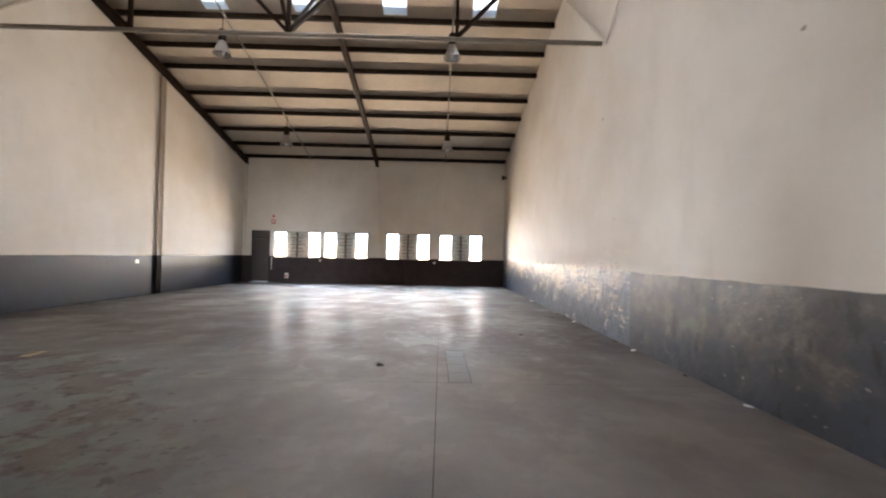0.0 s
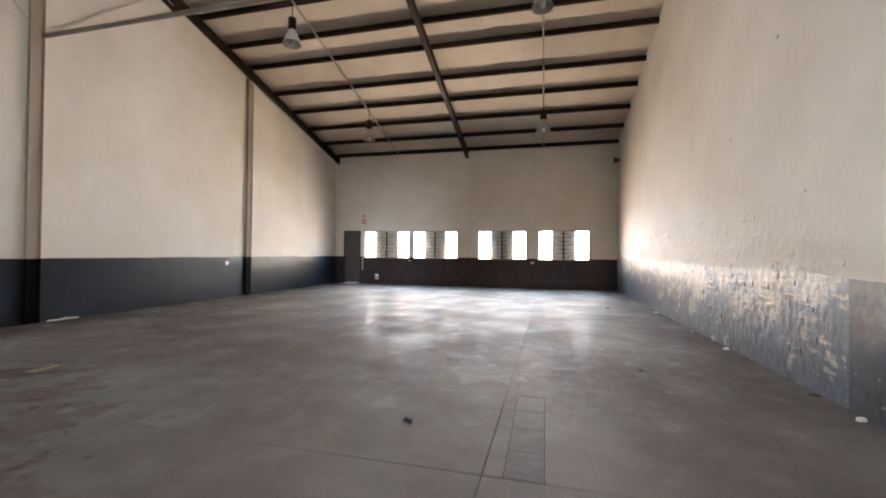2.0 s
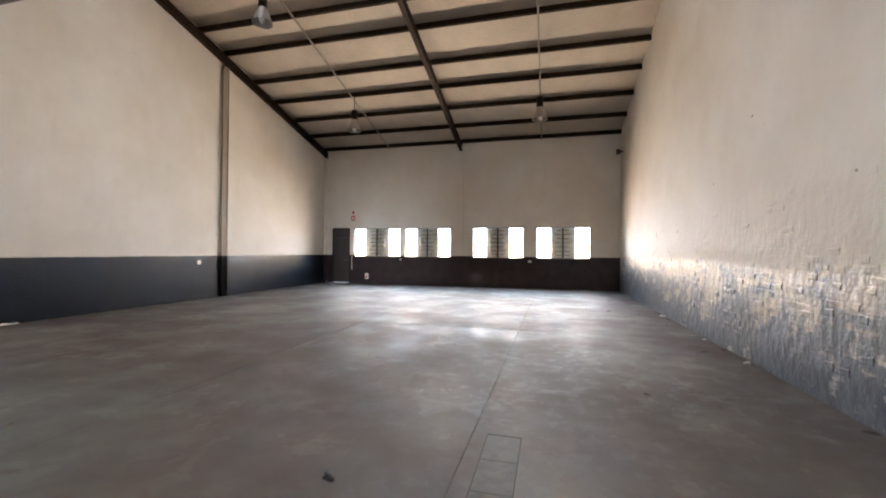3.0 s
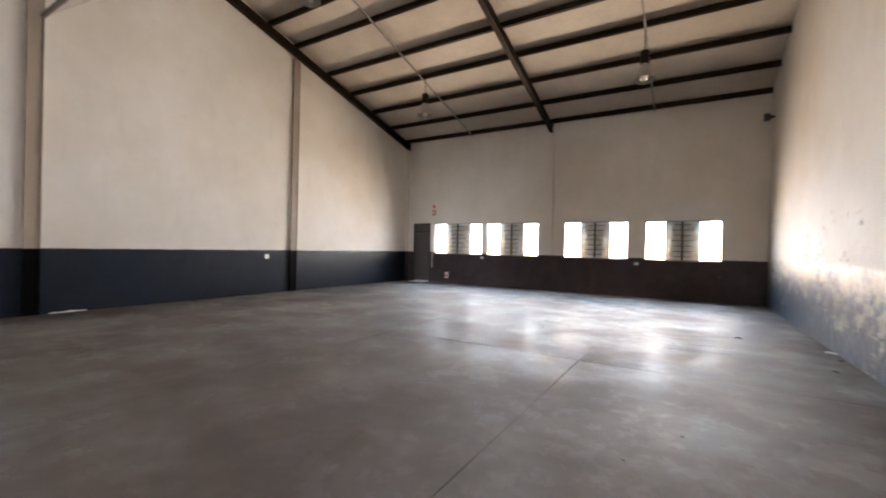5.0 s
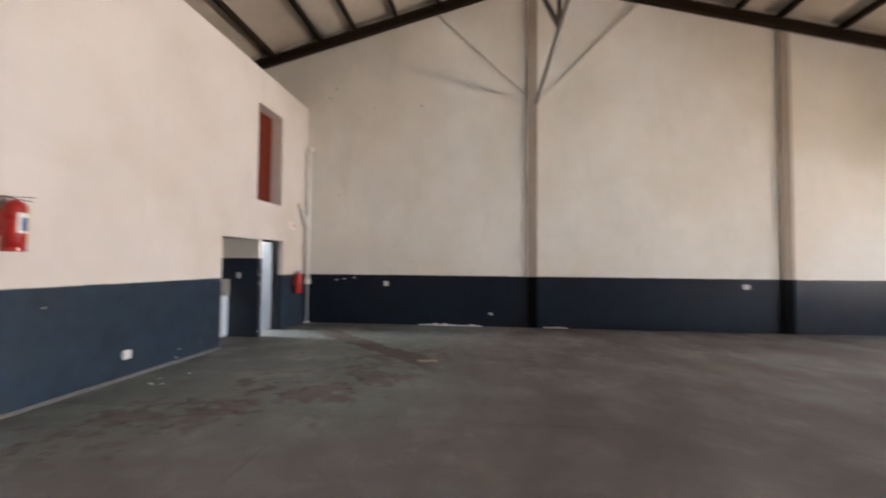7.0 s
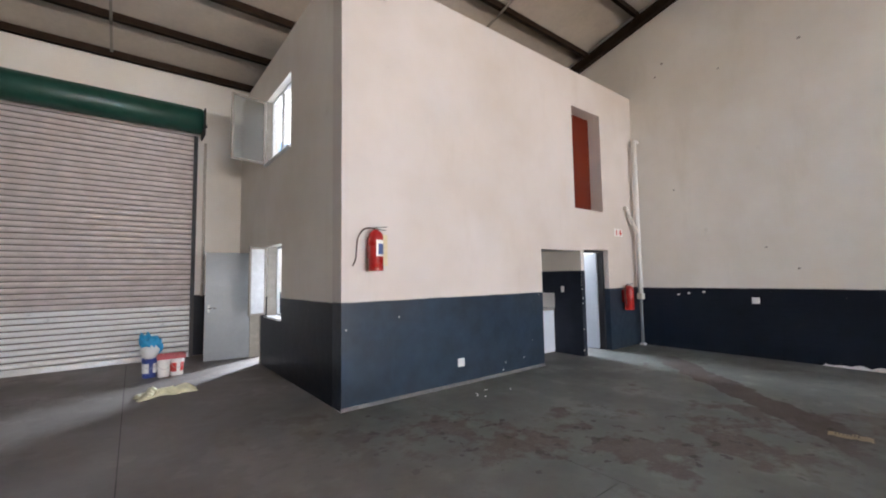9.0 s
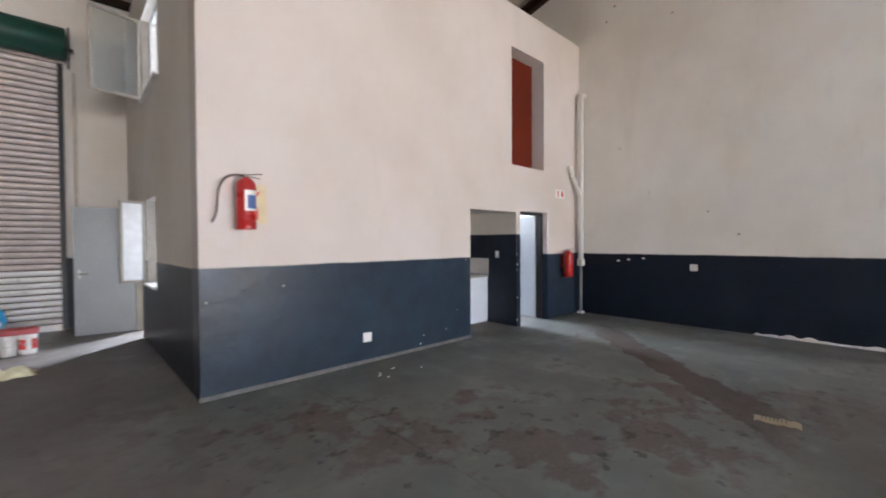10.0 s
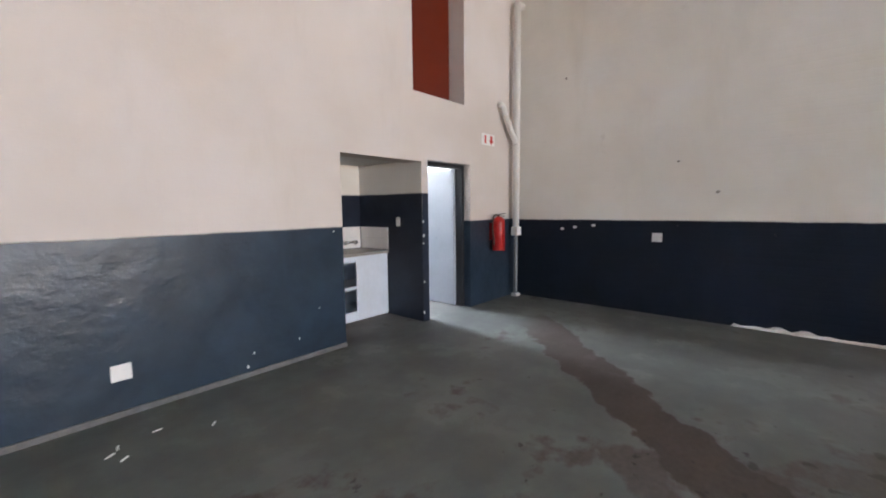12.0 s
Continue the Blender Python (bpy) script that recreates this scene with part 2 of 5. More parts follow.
    track = calc(t, "MULTIPLY", ramp(t, wide, 0.35, 0.31), calc(t, "MULTIPLY", ramp(t, y, 2.2, 2.8), ramp(t, y, 5.4, 4.9)))
    gone = calc(t, "MAXIMUM", gone, calc(t, "MULTIPLY", track, 0.9))
    base = mix(t, gone, base, brown)
    base = mix(t, calc(t, "MULTIPLY", track, 0.6), base, (0.046, 0.032, 0.026))
    base = mix(t, nick, base, (0.032, 0.026, 0.022))
    base = mix(t, ramp(t, noise_tex(t, 55.0, 2, 0.4), 0.72, 0.77, 0, 0.5), base, (0.044, 0.037, 0.033))
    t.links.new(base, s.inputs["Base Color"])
    r = calc(t, "ADD", ramp(t, mid, 0.3, 0.7, 0.54, 0.68), calc(t, "MULTIPLY", gone, 0.16))
    r = calc(t, "ADD", r, calc(t, "ADD", calc(t, "MULTIPLY", smear, 0.08), ramp(t, cloud, 0.42, 0.58, -0.05, 0.06)))
    r = calc(t, "ADD", r, calc(t, "MULTIPLY", browner, 0.14))
    # drag marks polished and dulled in patches
    polish = noise_tex(t, 0.8, 5, 0.6, (0.9, 1.1, 1.0))
    r = calc(t, "ADD", r, ramp(t, polish, 0.40, 0.62, -0.05, 0.14))
    # scaled skin of the slab, thickest where vehicles turned
    turn_x, turn_y = calc(t, "SUBTRACT", x, 0.9), calc(t, "MULTIPLY", calc(t, "SUBTRACT", y, 7.3), 0.7)
    spread = calc(t, "SQRT", calc(t, "ADD", calc(t, "MULTIPLY", turn_x, turn_x), calc(t, "MULTIPLY", turn_y, turn_y)), 0.0)
    chip = calc(t, "ADD", noise_tex(t, 5.0, 5, 0.62, (1.0, 0.8, 1.0)), ramp(t, spread, 0.3, 1.9, 0.07, 0.0))
    chip = calc(t, "MULTIPLY", ramp(t, chip, 0.58, 0.64), ramp(t, spread, 3.0, 1.2))
    r = calc(t, "SUBTRACT", r, calc(t, "MULTIPLY", chip, 0.12))
    t.links.new(calc(t, "MAXIMUM", r, 0.13), s.inputs["Roughness"])
    s.inputs["Specular IOR Level"].default_value = 0.34
    # a thin polished skin, rubbed through in places
    t.links.new(ramp(t, calc(t, "ADD", calc(t, "MULTIPLY", polish, 0.6), calc(t, "MULTIPLY", mid, 0.4)), 0.56, 0.42, 0.03, 0.15), s.inputs["Coat Weight"])
    t.links.new(ramp(t, mid, 0.3, 0.7, 0.20, 0.32), s.inputs["Coat Roughness"])
    height = calc(t, "ADD", calc(t, "MULTIPLY", mid, 0.7), calc(t, "MULTIPLY", fine, 0.12))
    height = calc(t, "SUBTRACT", height, calc(t, "MULTIPLY", chip, 0.25))
    height = calc(t, "SUBTRACT", height, calc(t, "MULTIPLY", calc(t, "MAXIMUM", gone, nick), 0.30))
    bump(t, s, height, 0.2, 0.012)
    return m


def glass(name, tint=(1, 1, 1), rough=0.0):
    m, t, s = nodes_of(name)
    s.inputs["Base Color"].default_value = (*tint, 1)
    s.inputs["Transmission Weight"].default_value = 1.0
    s.inputs["Roughness"].default_value = rough
    s.inputs["IOR"].default_value = 1.45
    return m


def dusty_glass():
    m, t, s = nodes_of("dusty_glass")
    f = noise_tex(t, 6.0, 5)
    t.links.new(mix(t, ramp(t, f, 0.35, 0.65), (0.40, 0.36, 0.31), (0.66, 0.62, 0.55)), s.inputs["Base Color"])
    s.inputs["Roughness"].default_value = 0.85
    s.inputs["Transmission Weight"].default_value = 0.36
    return m


def translucent(name, colour):
    m, t, s = nodes_of(name)
    f = noise_tex(t, 3.0, 4)
    t.links.new(mix(t, ramp(t, f, 0.3, 0.7), tuple(c * 0.85 for c in colour), colour), s.inputs["Base Color"])
    s.inputs["Transmission Weight"].default_value = 0.7
    s.inputs["Roughness"].default_value = 0.7
    return m


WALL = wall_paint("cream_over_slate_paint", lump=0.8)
# far dado lifted off black, taking the haze round the windows into its colour
WALL_FAR = wall_paint("cream_over_hazed_black_paint", lower=(0.036, 0.026, 0.029), gloss=0.55)
WALL_WORN = wall_paint("worn_paint_on_brick", upper=(0.70, 0.66, 0.61), worn=1.0, course=0.05, lower=(0.050, 0.062, 0.085), gloss=0.36, sheen=0.5)
WALL_NEAR = wall_paint("scuffed_paint_on_plaster", upper=(0.70, 0.66, 0.61), scuffed=True, course=0.0, lower=(0.030, 0.035, 0.046), lump=1.5, line=1.25, sheen=0.35)
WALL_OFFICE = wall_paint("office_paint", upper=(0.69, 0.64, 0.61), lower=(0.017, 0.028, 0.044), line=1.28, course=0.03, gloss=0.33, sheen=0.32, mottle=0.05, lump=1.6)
# column cream taken down to grey-brown for the shade on it
WALL_COLUMN = wall_paint("column_paint_shaded", upper=(0.40, 0.345, 0.295), lower=(0.0018, 0.0018, 0.0022), course=0.0, gloss=0.7, sheen=0.03, mottle=0.05)
WALL_NOOK = wall_paint("nook_paint", line=1.66, lower=(0.014, 0.019, 0.032), course=0.05)
WHITE_ROOM = plain("white_room_paint", (0.78, 0.77, 0.75), 0.6, wear=0.08, scale=1.5)
FLOOR = floor_paint()
FILLER = plain("dark_joint_filler", (0.030, 0.026, 0.023), 0.85)
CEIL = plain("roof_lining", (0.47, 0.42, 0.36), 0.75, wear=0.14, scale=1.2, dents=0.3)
STEEL = plain("brown_black_steel_paint", (0.022, 0.013, 0.008), 0.6, wear=0.4, sheen=0.12)
PALE_STEEL = plain("cream_painted_steel", (0.58, 0.53, 0.47), 0.55)
GALV = plain("galvanised_steel", (0.45, 0.45, 0.45), 0.4, 0.7)
CONDUIT = plain("grey_conduit", (0.22, 0.20, 0.175), 0.5)
HOSE = plain("worn_brown_rubber", (0.085, 0.055, 0.045), 0.6)
BLACK = plain("black_plastic", (0.018, 0.018, 0.02), 0.45)
WHITE = plain("white_plastic", (0.80, 0.79, 0.77), 0.4, wear=0.06)
PIPE_WHITE = plain("white_pvc", (0.78, 0.76, 0.72), 0.4, wear=0.05, dents=0.0)
PLASTER = plain("crumbled_white_plaster", (0.74, 0.72, 0.69), 0.85, wear=0.2, scale=22, dents=0.6)
RED = plain("red_enamel", (0.36, 0.012, 0.010), 0.3, wear=0.15)
DOOR_RED = plain("red_oxide_door_paint", (0.115, 0.014, 0.004), 0.6, wear=0.14, scale=3, sheen=0.2)
DOOR_DARK = plain("dark_brown_door_paint", (0.055, 0.045, 0.045), 0.5)
DOOR_GREY = plain("grey_door_paint", (0.235, 0.25, 0.27), 0.38, wear=0.1, scale=2)
DOOR_PALE = plain("pale_blue_grey_door_paint", (0.36, 0.39, 0.43), 0.35, wear=0.07, scale=2)
FRAME_DARK = plain("dark_frame_paint", (0.012, 0.013, 0.016), 0.5)
FRAME_GREY = plain("window_frame_paint", (0.30, 0.27, 0.23), 0.5)
FRAME_WHITE = plain("white_window_frame", (0.74, 0.74, 0.74), 0.4)
GREEN = plain("dark_green_enamel", (0.008, 0.056, 0.041), 0.42, wear=0.25, scale=5)
SLAT = plain("shutter_steel", (0.63, 0.57, 0.555), 0.40, 0.3, wear=0.2, scale=4)
SLAT_PALE = plain("newer_shutter_steel", (0.86, 0.86, 0.86), 0.33, 0.2, wear=0.08, scale=4)
GLASS = glass("clear_glass")
# bright glow of the open lower pane, put in as a white base colour
LIT_GLASS = plain("glass_whitened_for_glow", (0.72, 0.73, 0.74), 0.25, wear=0.04)
# dark bars lifted to brown, with the window glare put into the colour
LOUVRE_STEEL = plain("louvre_steel_with_glare", (0.075, 0.060, 0.048), 0.6)
PALE_GLASS = glass("pale_glass", (0.80, 0.86, 0.88), 0.12)
DUSTY = dusty_glass()
SKYSHEET = translucent("translucent_roof_sheet", (0.80, 0.87, 0.90))
CHROME = plain("chrome", (0.75, 0.75, 0.75), 0.15, 1.0, wear=0.05)
REFLECTOR = plain("dull_aluminium", (0.40, 0.38, 0.36), 0.45, 0.35, wear=0.08)
LAMP_GLASS = glass("lamp_glass", (0.95, 0.97, 1.0), 0.05)
TILE = plain("white_wall_tile", (0.78, 0.76, 0.73), 0.2, wear=0.05)
TOP = plain("grey_worktop", (0.30, 0.28, 0.26), 0.35)
YELLOW_SIGN = plain("faded_yellow_sign", (0.66, 0.57, 0.36), 0.5, wear=0.12)
SIGN_RED = plain("sign_red", (0.55, 0.05, 0.04), 0.5)
LABEL_BLUE = plain("label_blue", (0.08, 0.13, 0.33), 0.45)
BLUE = plain("cyan_plastic_bag", (0.03, 0.30, 0.58), 0.35)
DARK_BLUE = plain("navy_print", (0.03, 0.05, 0.22), 0.4)
CLOTH = plain("pale_yellow_cloth", (0.66, 0.62, 0.42), 0.9, wear=0.2, scale=14, dents=0.5)
CARD = plain("tan_packaging_card", (0.28, 0.21, 0.125), 0.7)
DIRT = plain("dark_dirt", (0.05, 0.042, 0.035), 0.9, wear=0.4, scale=30, dents=0.8)
PATCH = plain("floor_repair_skim", (0.072, 0.064, 0.058), 0.5, wear=0.65, scale=7, dents=0.5, sheen=0.3)
KNOCK = plain("bare_grey_render", (0.33, 0.295, 0.26), 0.9)
OUTSIDE = plain("pale_yard_concrete", (0.42, 0.39, 0.35), 0.9, wear=0.15, scale=0.6)
LEAF = plain("leaf_green", (0.07, 0.12, 0.03), 0.6, wear=0.4)
BARK = plain("bark", (0.12, 0.09, 0.065), 0.9)


# ---- mesh helpers ----
def box(bm, x0, y0, z0, x1, y1, z1, bevel=0.0):
    r = bmesh.ops.create_cube(bm, size=1.0, matrix=Matrix.Translation(((x0 + x1) / 2, (y0 + y1) / 2, (z0 + z1) / 2)) @ Matrix.Diagonal((abs(x1 - x0), abs(y1 - y0), abs(z1 - z0), 1)))
    if bevel:
        edges = list({e for v in r["verts"] for e in v.link_edges})
        bmesh.ops.bevel(bm, geom=edges, offset=bevel, segments=2, affect="EDGES", profile=0.7)
    return bm


def boxed(*args, bevel=0.0):
    return box(bmesh.new(), *args, bevel=bevel)


def bar(bm, a, b, w, h):
    """A straight bar of section w x h from a to b."""
    a, b = Vector(a), Vector(b)
    d = b - a
    m = Matrix.Translation((a + b) / 2) @ d.to_track_quat("Y", "Z").to_matrix().to_4x4() @ Matrix.Diagonal((w, d.length, h, 1))
    bmesh.ops.create_cube(bm, size=1.0, matrix=m)
    return bm


def rod(bm, a, b, r, sides=10):
    a, b = Vector(a), Vector(b)
    d = b - a
    m = Matrix.Translation((a + b) / 2) @ d.to_track_quat("Z", "Y").to_matrix().to_4x4()
    bmesh.ops.create_cone(bm, cap_ends=True, segments=sides, radius1=r, radius2=r, depth=d.length, matrix=m)
    return bm


def pipe(bm, points, r, sides=8):
    """A round pipe along points, with a ball at each bend."""
    for a, b in zip(points, points[1:]):
        rod(bm, a, b, r, sides)
    for p in points[1:-1]:
        bmesh.ops.create_icosphere(bm, subdivisions=1, radius=r * 1.04, matrix=Matrix.Translation(p))
    return bm


def lathe(bm, profile, sides=20, m=Matrix()):
    """A turned shape about z from (radius, height) pairs."""
    rings = [[bm.verts.new(m @ Vector((r * math.cos(k * math.tau / sides), r * math.sin(k * math.tau / sides), z))) for k in range(sides)] for r, z in profile]
    for lo, hi in zip(rings, rings[1:]):
        for k in range(sides):
            bm.faces.new((lo[k], lo[(k + 1) % sides], hi[(k + 1) % sides], hi[k]))
    return bm


def finish(name, bm, material, smooth=False):
    bmesh.ops.recalc_face_normals(bm, faces=bm.faces)
    me = bpy.data.meshes.new(name)
    bm.to_mesh(me)
    bm.free()
    if smooth:
        for p in me.polygons:
            p.use_smooth = True
    me.materials.append(material)
    return new(name, me)


def part(name, bm, material, parent, label="", smooth=False):
    ob = finish(name, bm, material, smooth)
    ob.parent = parent
    if label:
        tagged(ob, label)
    return ob


def thing(name, label, category, group="", at=(0, 0, 0), kind=""):
    ob = new(name)
    ob.location = at
    ob.empty_display_size = 0.1
    return tagged(ob, label, category, group, kind)


def single(name, bm, material, label, category, group="", kind="", smooth=False):
    return tagged(finish(name, bm, material, smooth), label, category, group, kind)


def pierced(lo, hi, thick, axis, at, holes, top=None):
    """A wall sheet along x (axis 0) or y (axis 1) between (u, z) corners, from at to at + thick, with rectangular holes (u0, z0, u1, z1)."""
    us = sorted({lo[0], hi[0], *[h[0] for h in holes], *[h[2] for h in holes]})
    zs = sorted({lo[1], hi[1], *[h[1] for h in holes], *[h[3] for h in holes]})
    us, zs = [u for u in us if lo[0] <= u <= hi[0]], [z for z in zs if lo[1] <= z <= hi[1]]
    bm, cache = bmesh.new(), {}

    def solid(i, j):
        if not (0 <= i < len(us) - 1 and 0 <= j < len(zs) - 1):
            return False
        u, z = (us[i] + us[i + 1]) / 2, (zs[j] + zs[j + 1]) / 2
        return not any(h[0] < u < h[2] and h[1] < z < h[3] for h in holes)

    def vert(i, j, k):
        if (i, j, k) not in cache:
            w = at + thick * k
            cache[i, j, k] = bm.verts.new((us[i], w, zs[j]) if axis == 0 else (w, us[i], zs[j]))
        return cache[i, j, k]

    for i in range(len(us) - 1):
        for j in range(len(zs) - 1):
            if not solid(i, j):
                continue
            for k in (0, 1):
                bm.faces.new([vert(i, j, k), vert(i + 1, j, k), vert(i + 1, j + 1, k), vert(i, j + 1, k)])
            for (di, dj), (p, q) in {(-1, 0): ((i, j), (i, j + 1)), (1, 0): ((i + 1, j), (i + 1, j + 1)), (0, -1): ((i, j), (i + 1, j)), (0, 1): ((i, j + 1), (i + 1, j + 1))}.items():
                if not solid(i + di, j + dj):
                    bm.faces.new([vert(*p, 0), vert(*q, 0), vert(*q, 1), vert(*p, 1)])
    return bm


# ---- large structure ----
def gable_wall(name, x0, x1, material, label):
    bm = bmesh.new()
    outline = [(YB - 0.25, -0.05), (YF + 0.25, -0.05), (YF + 0.25, rafter_z(YF) + 0.40), (RIDGE, rafter_z(RIDGE) + 0.44), (YB - 0.25, rafter_z(YB) + 0.40)]
    a, b = ([bm.verts.new((x, y, z)) for y, z in outline] for x in (x0, x1))
    bm.faces.new(a), bm.faces.new(b)
    for k in range(5):
        bm.faces.new((a[k], a[(k + 1) % 5], b[(k + 1) % 5], b[k]))
    return single(name, bm, material, label, "wall", kind="structure")


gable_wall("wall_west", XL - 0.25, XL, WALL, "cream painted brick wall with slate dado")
gable_wall("wall_east", XR, XR + 0.25, WALL_WORN, "cream brick wall with flaking slate dado")

DOOR_FAR = (-8.91, -0.05, -8.03, 2.48)
far_holes = [(a, WIN_Z0, b, WIN_Z1) for a, b in FAR_WINDOWS] + [DOOR_FAR]
single("wall_north", pierced((XL, -0.05), (XR, EAVE + 0.36), 0.23, 0, YF, far_holes), WALL_FAR, "cream wall with black dado and window row", "wall", kind="structure")
SHUTTER = (-1.05, -0.05, 2.75, 4.75)
# FRONT_WINDOWS are unseen openings, added for the office lamps
FRONT_WINDOWS = [(-5.3, 0.75, -3.9, 2.25), (-8.6, 0.9, -7.2, 2.25), (-5.1, 3.75, -2.7, 5.05)]
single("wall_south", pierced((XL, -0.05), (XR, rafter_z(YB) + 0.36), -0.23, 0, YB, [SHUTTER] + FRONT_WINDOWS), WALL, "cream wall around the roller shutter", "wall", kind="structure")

NOOK, ODOOR, HATCH = (-7.05, -0.05, -5.84, 2.05), (-8.06, -0.05, -7.16, 2.08), (-7.93, 2.89, -6.92, 4.96)
single("wall_office_front", pierced((XL, -0.05), (OX, OTOP), -0.27, 0, OY, [NOOK, ODOOR, HATCH]), WALL_OFFICE, "smooth cream office wall with slate-blue dado", "wall", kind="structure")
SIDE_DOOR, LOW_WIN, UP_WIN = (-3.22, -0.05, -2.40, 2.16), (-2.0, 0.92, -1.13, 2.18), (-2.2, 3.74, -0.72, 5.0)
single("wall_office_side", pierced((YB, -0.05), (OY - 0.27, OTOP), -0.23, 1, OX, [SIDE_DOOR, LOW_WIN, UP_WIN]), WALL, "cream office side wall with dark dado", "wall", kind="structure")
single("wall_partition", pierced((YB, -0.05), (OY - 0.27, 2.68), -0.1, 1, -7.05, []), WALL_NOOK, "painted partition beside the kitchen nook", "wall", kind="structure")
single("wall_nook_back", boxed(-7.05, -0.12, -0.05, -5.74, 0.0, 2.68), WALL_NOOK, "painted back wall of the kitchen nook", "wall", kind="structure")
single("wall_nook_side", boxed(-5.84, 0.0, -0.05, -5.74, OY - 0.27, 2.68), WALL_NOOK, "painted side wall of the kitchen nook", "wall", kind="structure")
single("ceiling_nook", boxed(-7.05, 0.0, 2.08, -5.84, OY - 0.27, 2.14), WHITE_ROOM, "white ceiling of the kitchen nook", "ceiling", kind="structure")
single("ceiling_office", boxed(XL, YB, 2.68, OX - 0.23, OY - 0.27, 2.84), WHITE_ROOM, "white office ceiling slab", "ceiling", kind="structure")
single("ceiling_upper_office", boxed(XL, YB, 5.5, OX - 0.23, OY - 0.27, 5.64), WHITE_ROOM, "white upper office ceiling slab", "ceiling", kind="structure")
single("wall_upper_partition", boxed(-6.3, YB, 2.84, -6.2, OY - 0.27, 5.5), WHITE_ROOM, "white upper office partition", "wall", kind="structure")

# the roof: two sloping linings with gaps for the translucent sheets
ceil_bm = bmesh.new()
LIFT = 0.42
for s in (1, -1):
    gaps = sorted((x - 0.33, x + 0.33) for x, side in SKYLIGHTS if side == s)
    y_in, y_a, y_b, y_out = RIDGE, RIDGE + s * 0.7, RIDGE + s * 3.6, (YF + 0.25 if s > 0 else YB - 0.25)
    def slab(x0, x1, ya, yb):
        vs = [ceil_bm.verts.new((x, y, rafter_z(y) + LIFT + h)) for h in (0, 0.06) for x, y in ((x0, ya), (x1, ya), (x1, yb), (x0, yb))]
        for f in ((0, 1, 2, 3), (4, 5, 6, 7), (0, 1, 5, 4), (1, 2, 6, 5), (2, 3, 7, 6), (3, 0, 4, 7)):
            ceil_bm.faces.new([vs[k] for k in f])
    slab(XL - 0.25, XR + 0.25, y_in, y_a)
    slab(XL - 0.25, XR + 0.25, y_b, y_out)
    edges = [XL - 0.25] + [e for g in gaps for e in g] + [XR + 0.25]
    for k in range(0, len(edges), 2):
        slab(edges[k], edges[k + 1], y_a, y_b)
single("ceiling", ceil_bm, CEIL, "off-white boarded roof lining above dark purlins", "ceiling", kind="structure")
# far-slope sheets, and the unseen front-slope ones added for their lamps
for x, s in SKYLIGHTS:
    bm = bmesh.new()
    ya, yb = RIDGE + s * 0.7, RIDGE + s * 3.6
    vs = [bm.verts.new((x + dx, y, rafter_z(y) + LIFT + 0.02 + h)) for h in (0, 0.006) for dx, y in ((-0.33, ya), (0.33, ya), (0.33, yb), (-0.33, yb))]
    for f in ((0, 1, 2, 3), (4, 5, 6, 7), (0, 1, 5, 4), (1, 2, 6, 5), (2, 3, 7, 6), (3, 0, 4, 7)):
        bm.faces.new([vs[k] for k in f])
    single("skylight", bm, SKYSHEET, "translucent roof sheet, front-slope ones added for light", "skylight", "skylights", "structure")

# roof steel
roof = thing("roof_frame", "dark brown painted steel roof frame", "roof frame", kind="structure")
PURLINS = [RIDGE + s * d for s in (1, -1) for d in (0.25, 1.42, 2.53, 3.66, 4.78, 5.72, 7.07, 8.18, 9.36, 10.52, 11.65 if s > 0 else 11.5)]
for y in PURLINS:
    z = rafter_z(y) + 0.25
    bm = bmesh.new()
    box(bm, XL, y - 0.025, z, XR, y + 0.025, z + 0.15)
    box(bm, XL, y - 0.045, z, XR, y + 0.045, z + 0.012)
    part("purlin", bm, STEEL, roof)
for x in (XL + 0.09, -2.95):
    for s in (1, -1):
        end = YF if s > 0 else YB
        a, b = Vector((x, RIDGE, rafter_z(RIDGE) + 0.12)), Vector((x, end, rafter_z(end) + 0.12))
        bm = bmesh.new()
        up = Vector((0, 0, 0.11))
        bar(bm, a, b, 0.05, 0.24)
        bar(bm, a - up, b - up, 0.14, 0.02)
        bar(bm, a + up, b + up, 0.14, 0.02)
        part("rafter", bm, STEEL, roof)
# ridge girder
CHORD, GY = 5.66, RIDGE - 0.02
TOPZ = rafter_z(RIDGE)
part("bottom_chord", rod(bmesh.new(), (XL + 0.1, GY, CHORD), (XR - 0.12, GY, CHORD), 0.045, 12), CONDUIT, roof, "grey round girder chord", True)
for x in (-5.97, -2.95, 0.30):
    part("post", bar(bmesh.new(), (x, GY, CHORD), (x, GY, TOPZ), 0.07, 0.07), STEEL, roof)
for x0, x1 in ((-2.95, -5.9), (-2.95, 0.15), (0.30, XR - 0.1), (-5.97, XL + 0.12)):
    part("diagonal", bar(bmesh.new(), (x0, GY, CHORD + 0.03), (x1, GY, TOPZ - 0.05), 0.07, 0.07), STEEL, roof)
for s in (1, -1):
    part("fly_brace", bar(bmesh.new(), (-2.95, GY, CHORD + 0.03), (-2.95, GY + s * 2.3, rafter_z(GY + s * 2.3)), 0.06, 0.06), STEEL, roof)
    for x in (XL + 0.02, XR - 0.035):
        part("wall_brace", bar(bmesh.new(), (x, GY, CHORD), (x, GY + s * 2.5, rafter_z(GY + s * 2.5) - 0.02), 0.024, 0.024), PALE_STEEL, roof, "cream painted wall brace")
for x in (-6.1, 0.33):
    for s in (1, -1):
        y1 = YF - 0.1 if s > 0 else YB + 0.3
        part("conduit", bar(bmesh.new(), (x, RIDGE, rafter_z(RIDGE) + 0.23), (x, y1, rafter_z(y1) + 0.23), 0.045, 0.03), CONDUIT, roof, "grey cable conduit under the purlins")

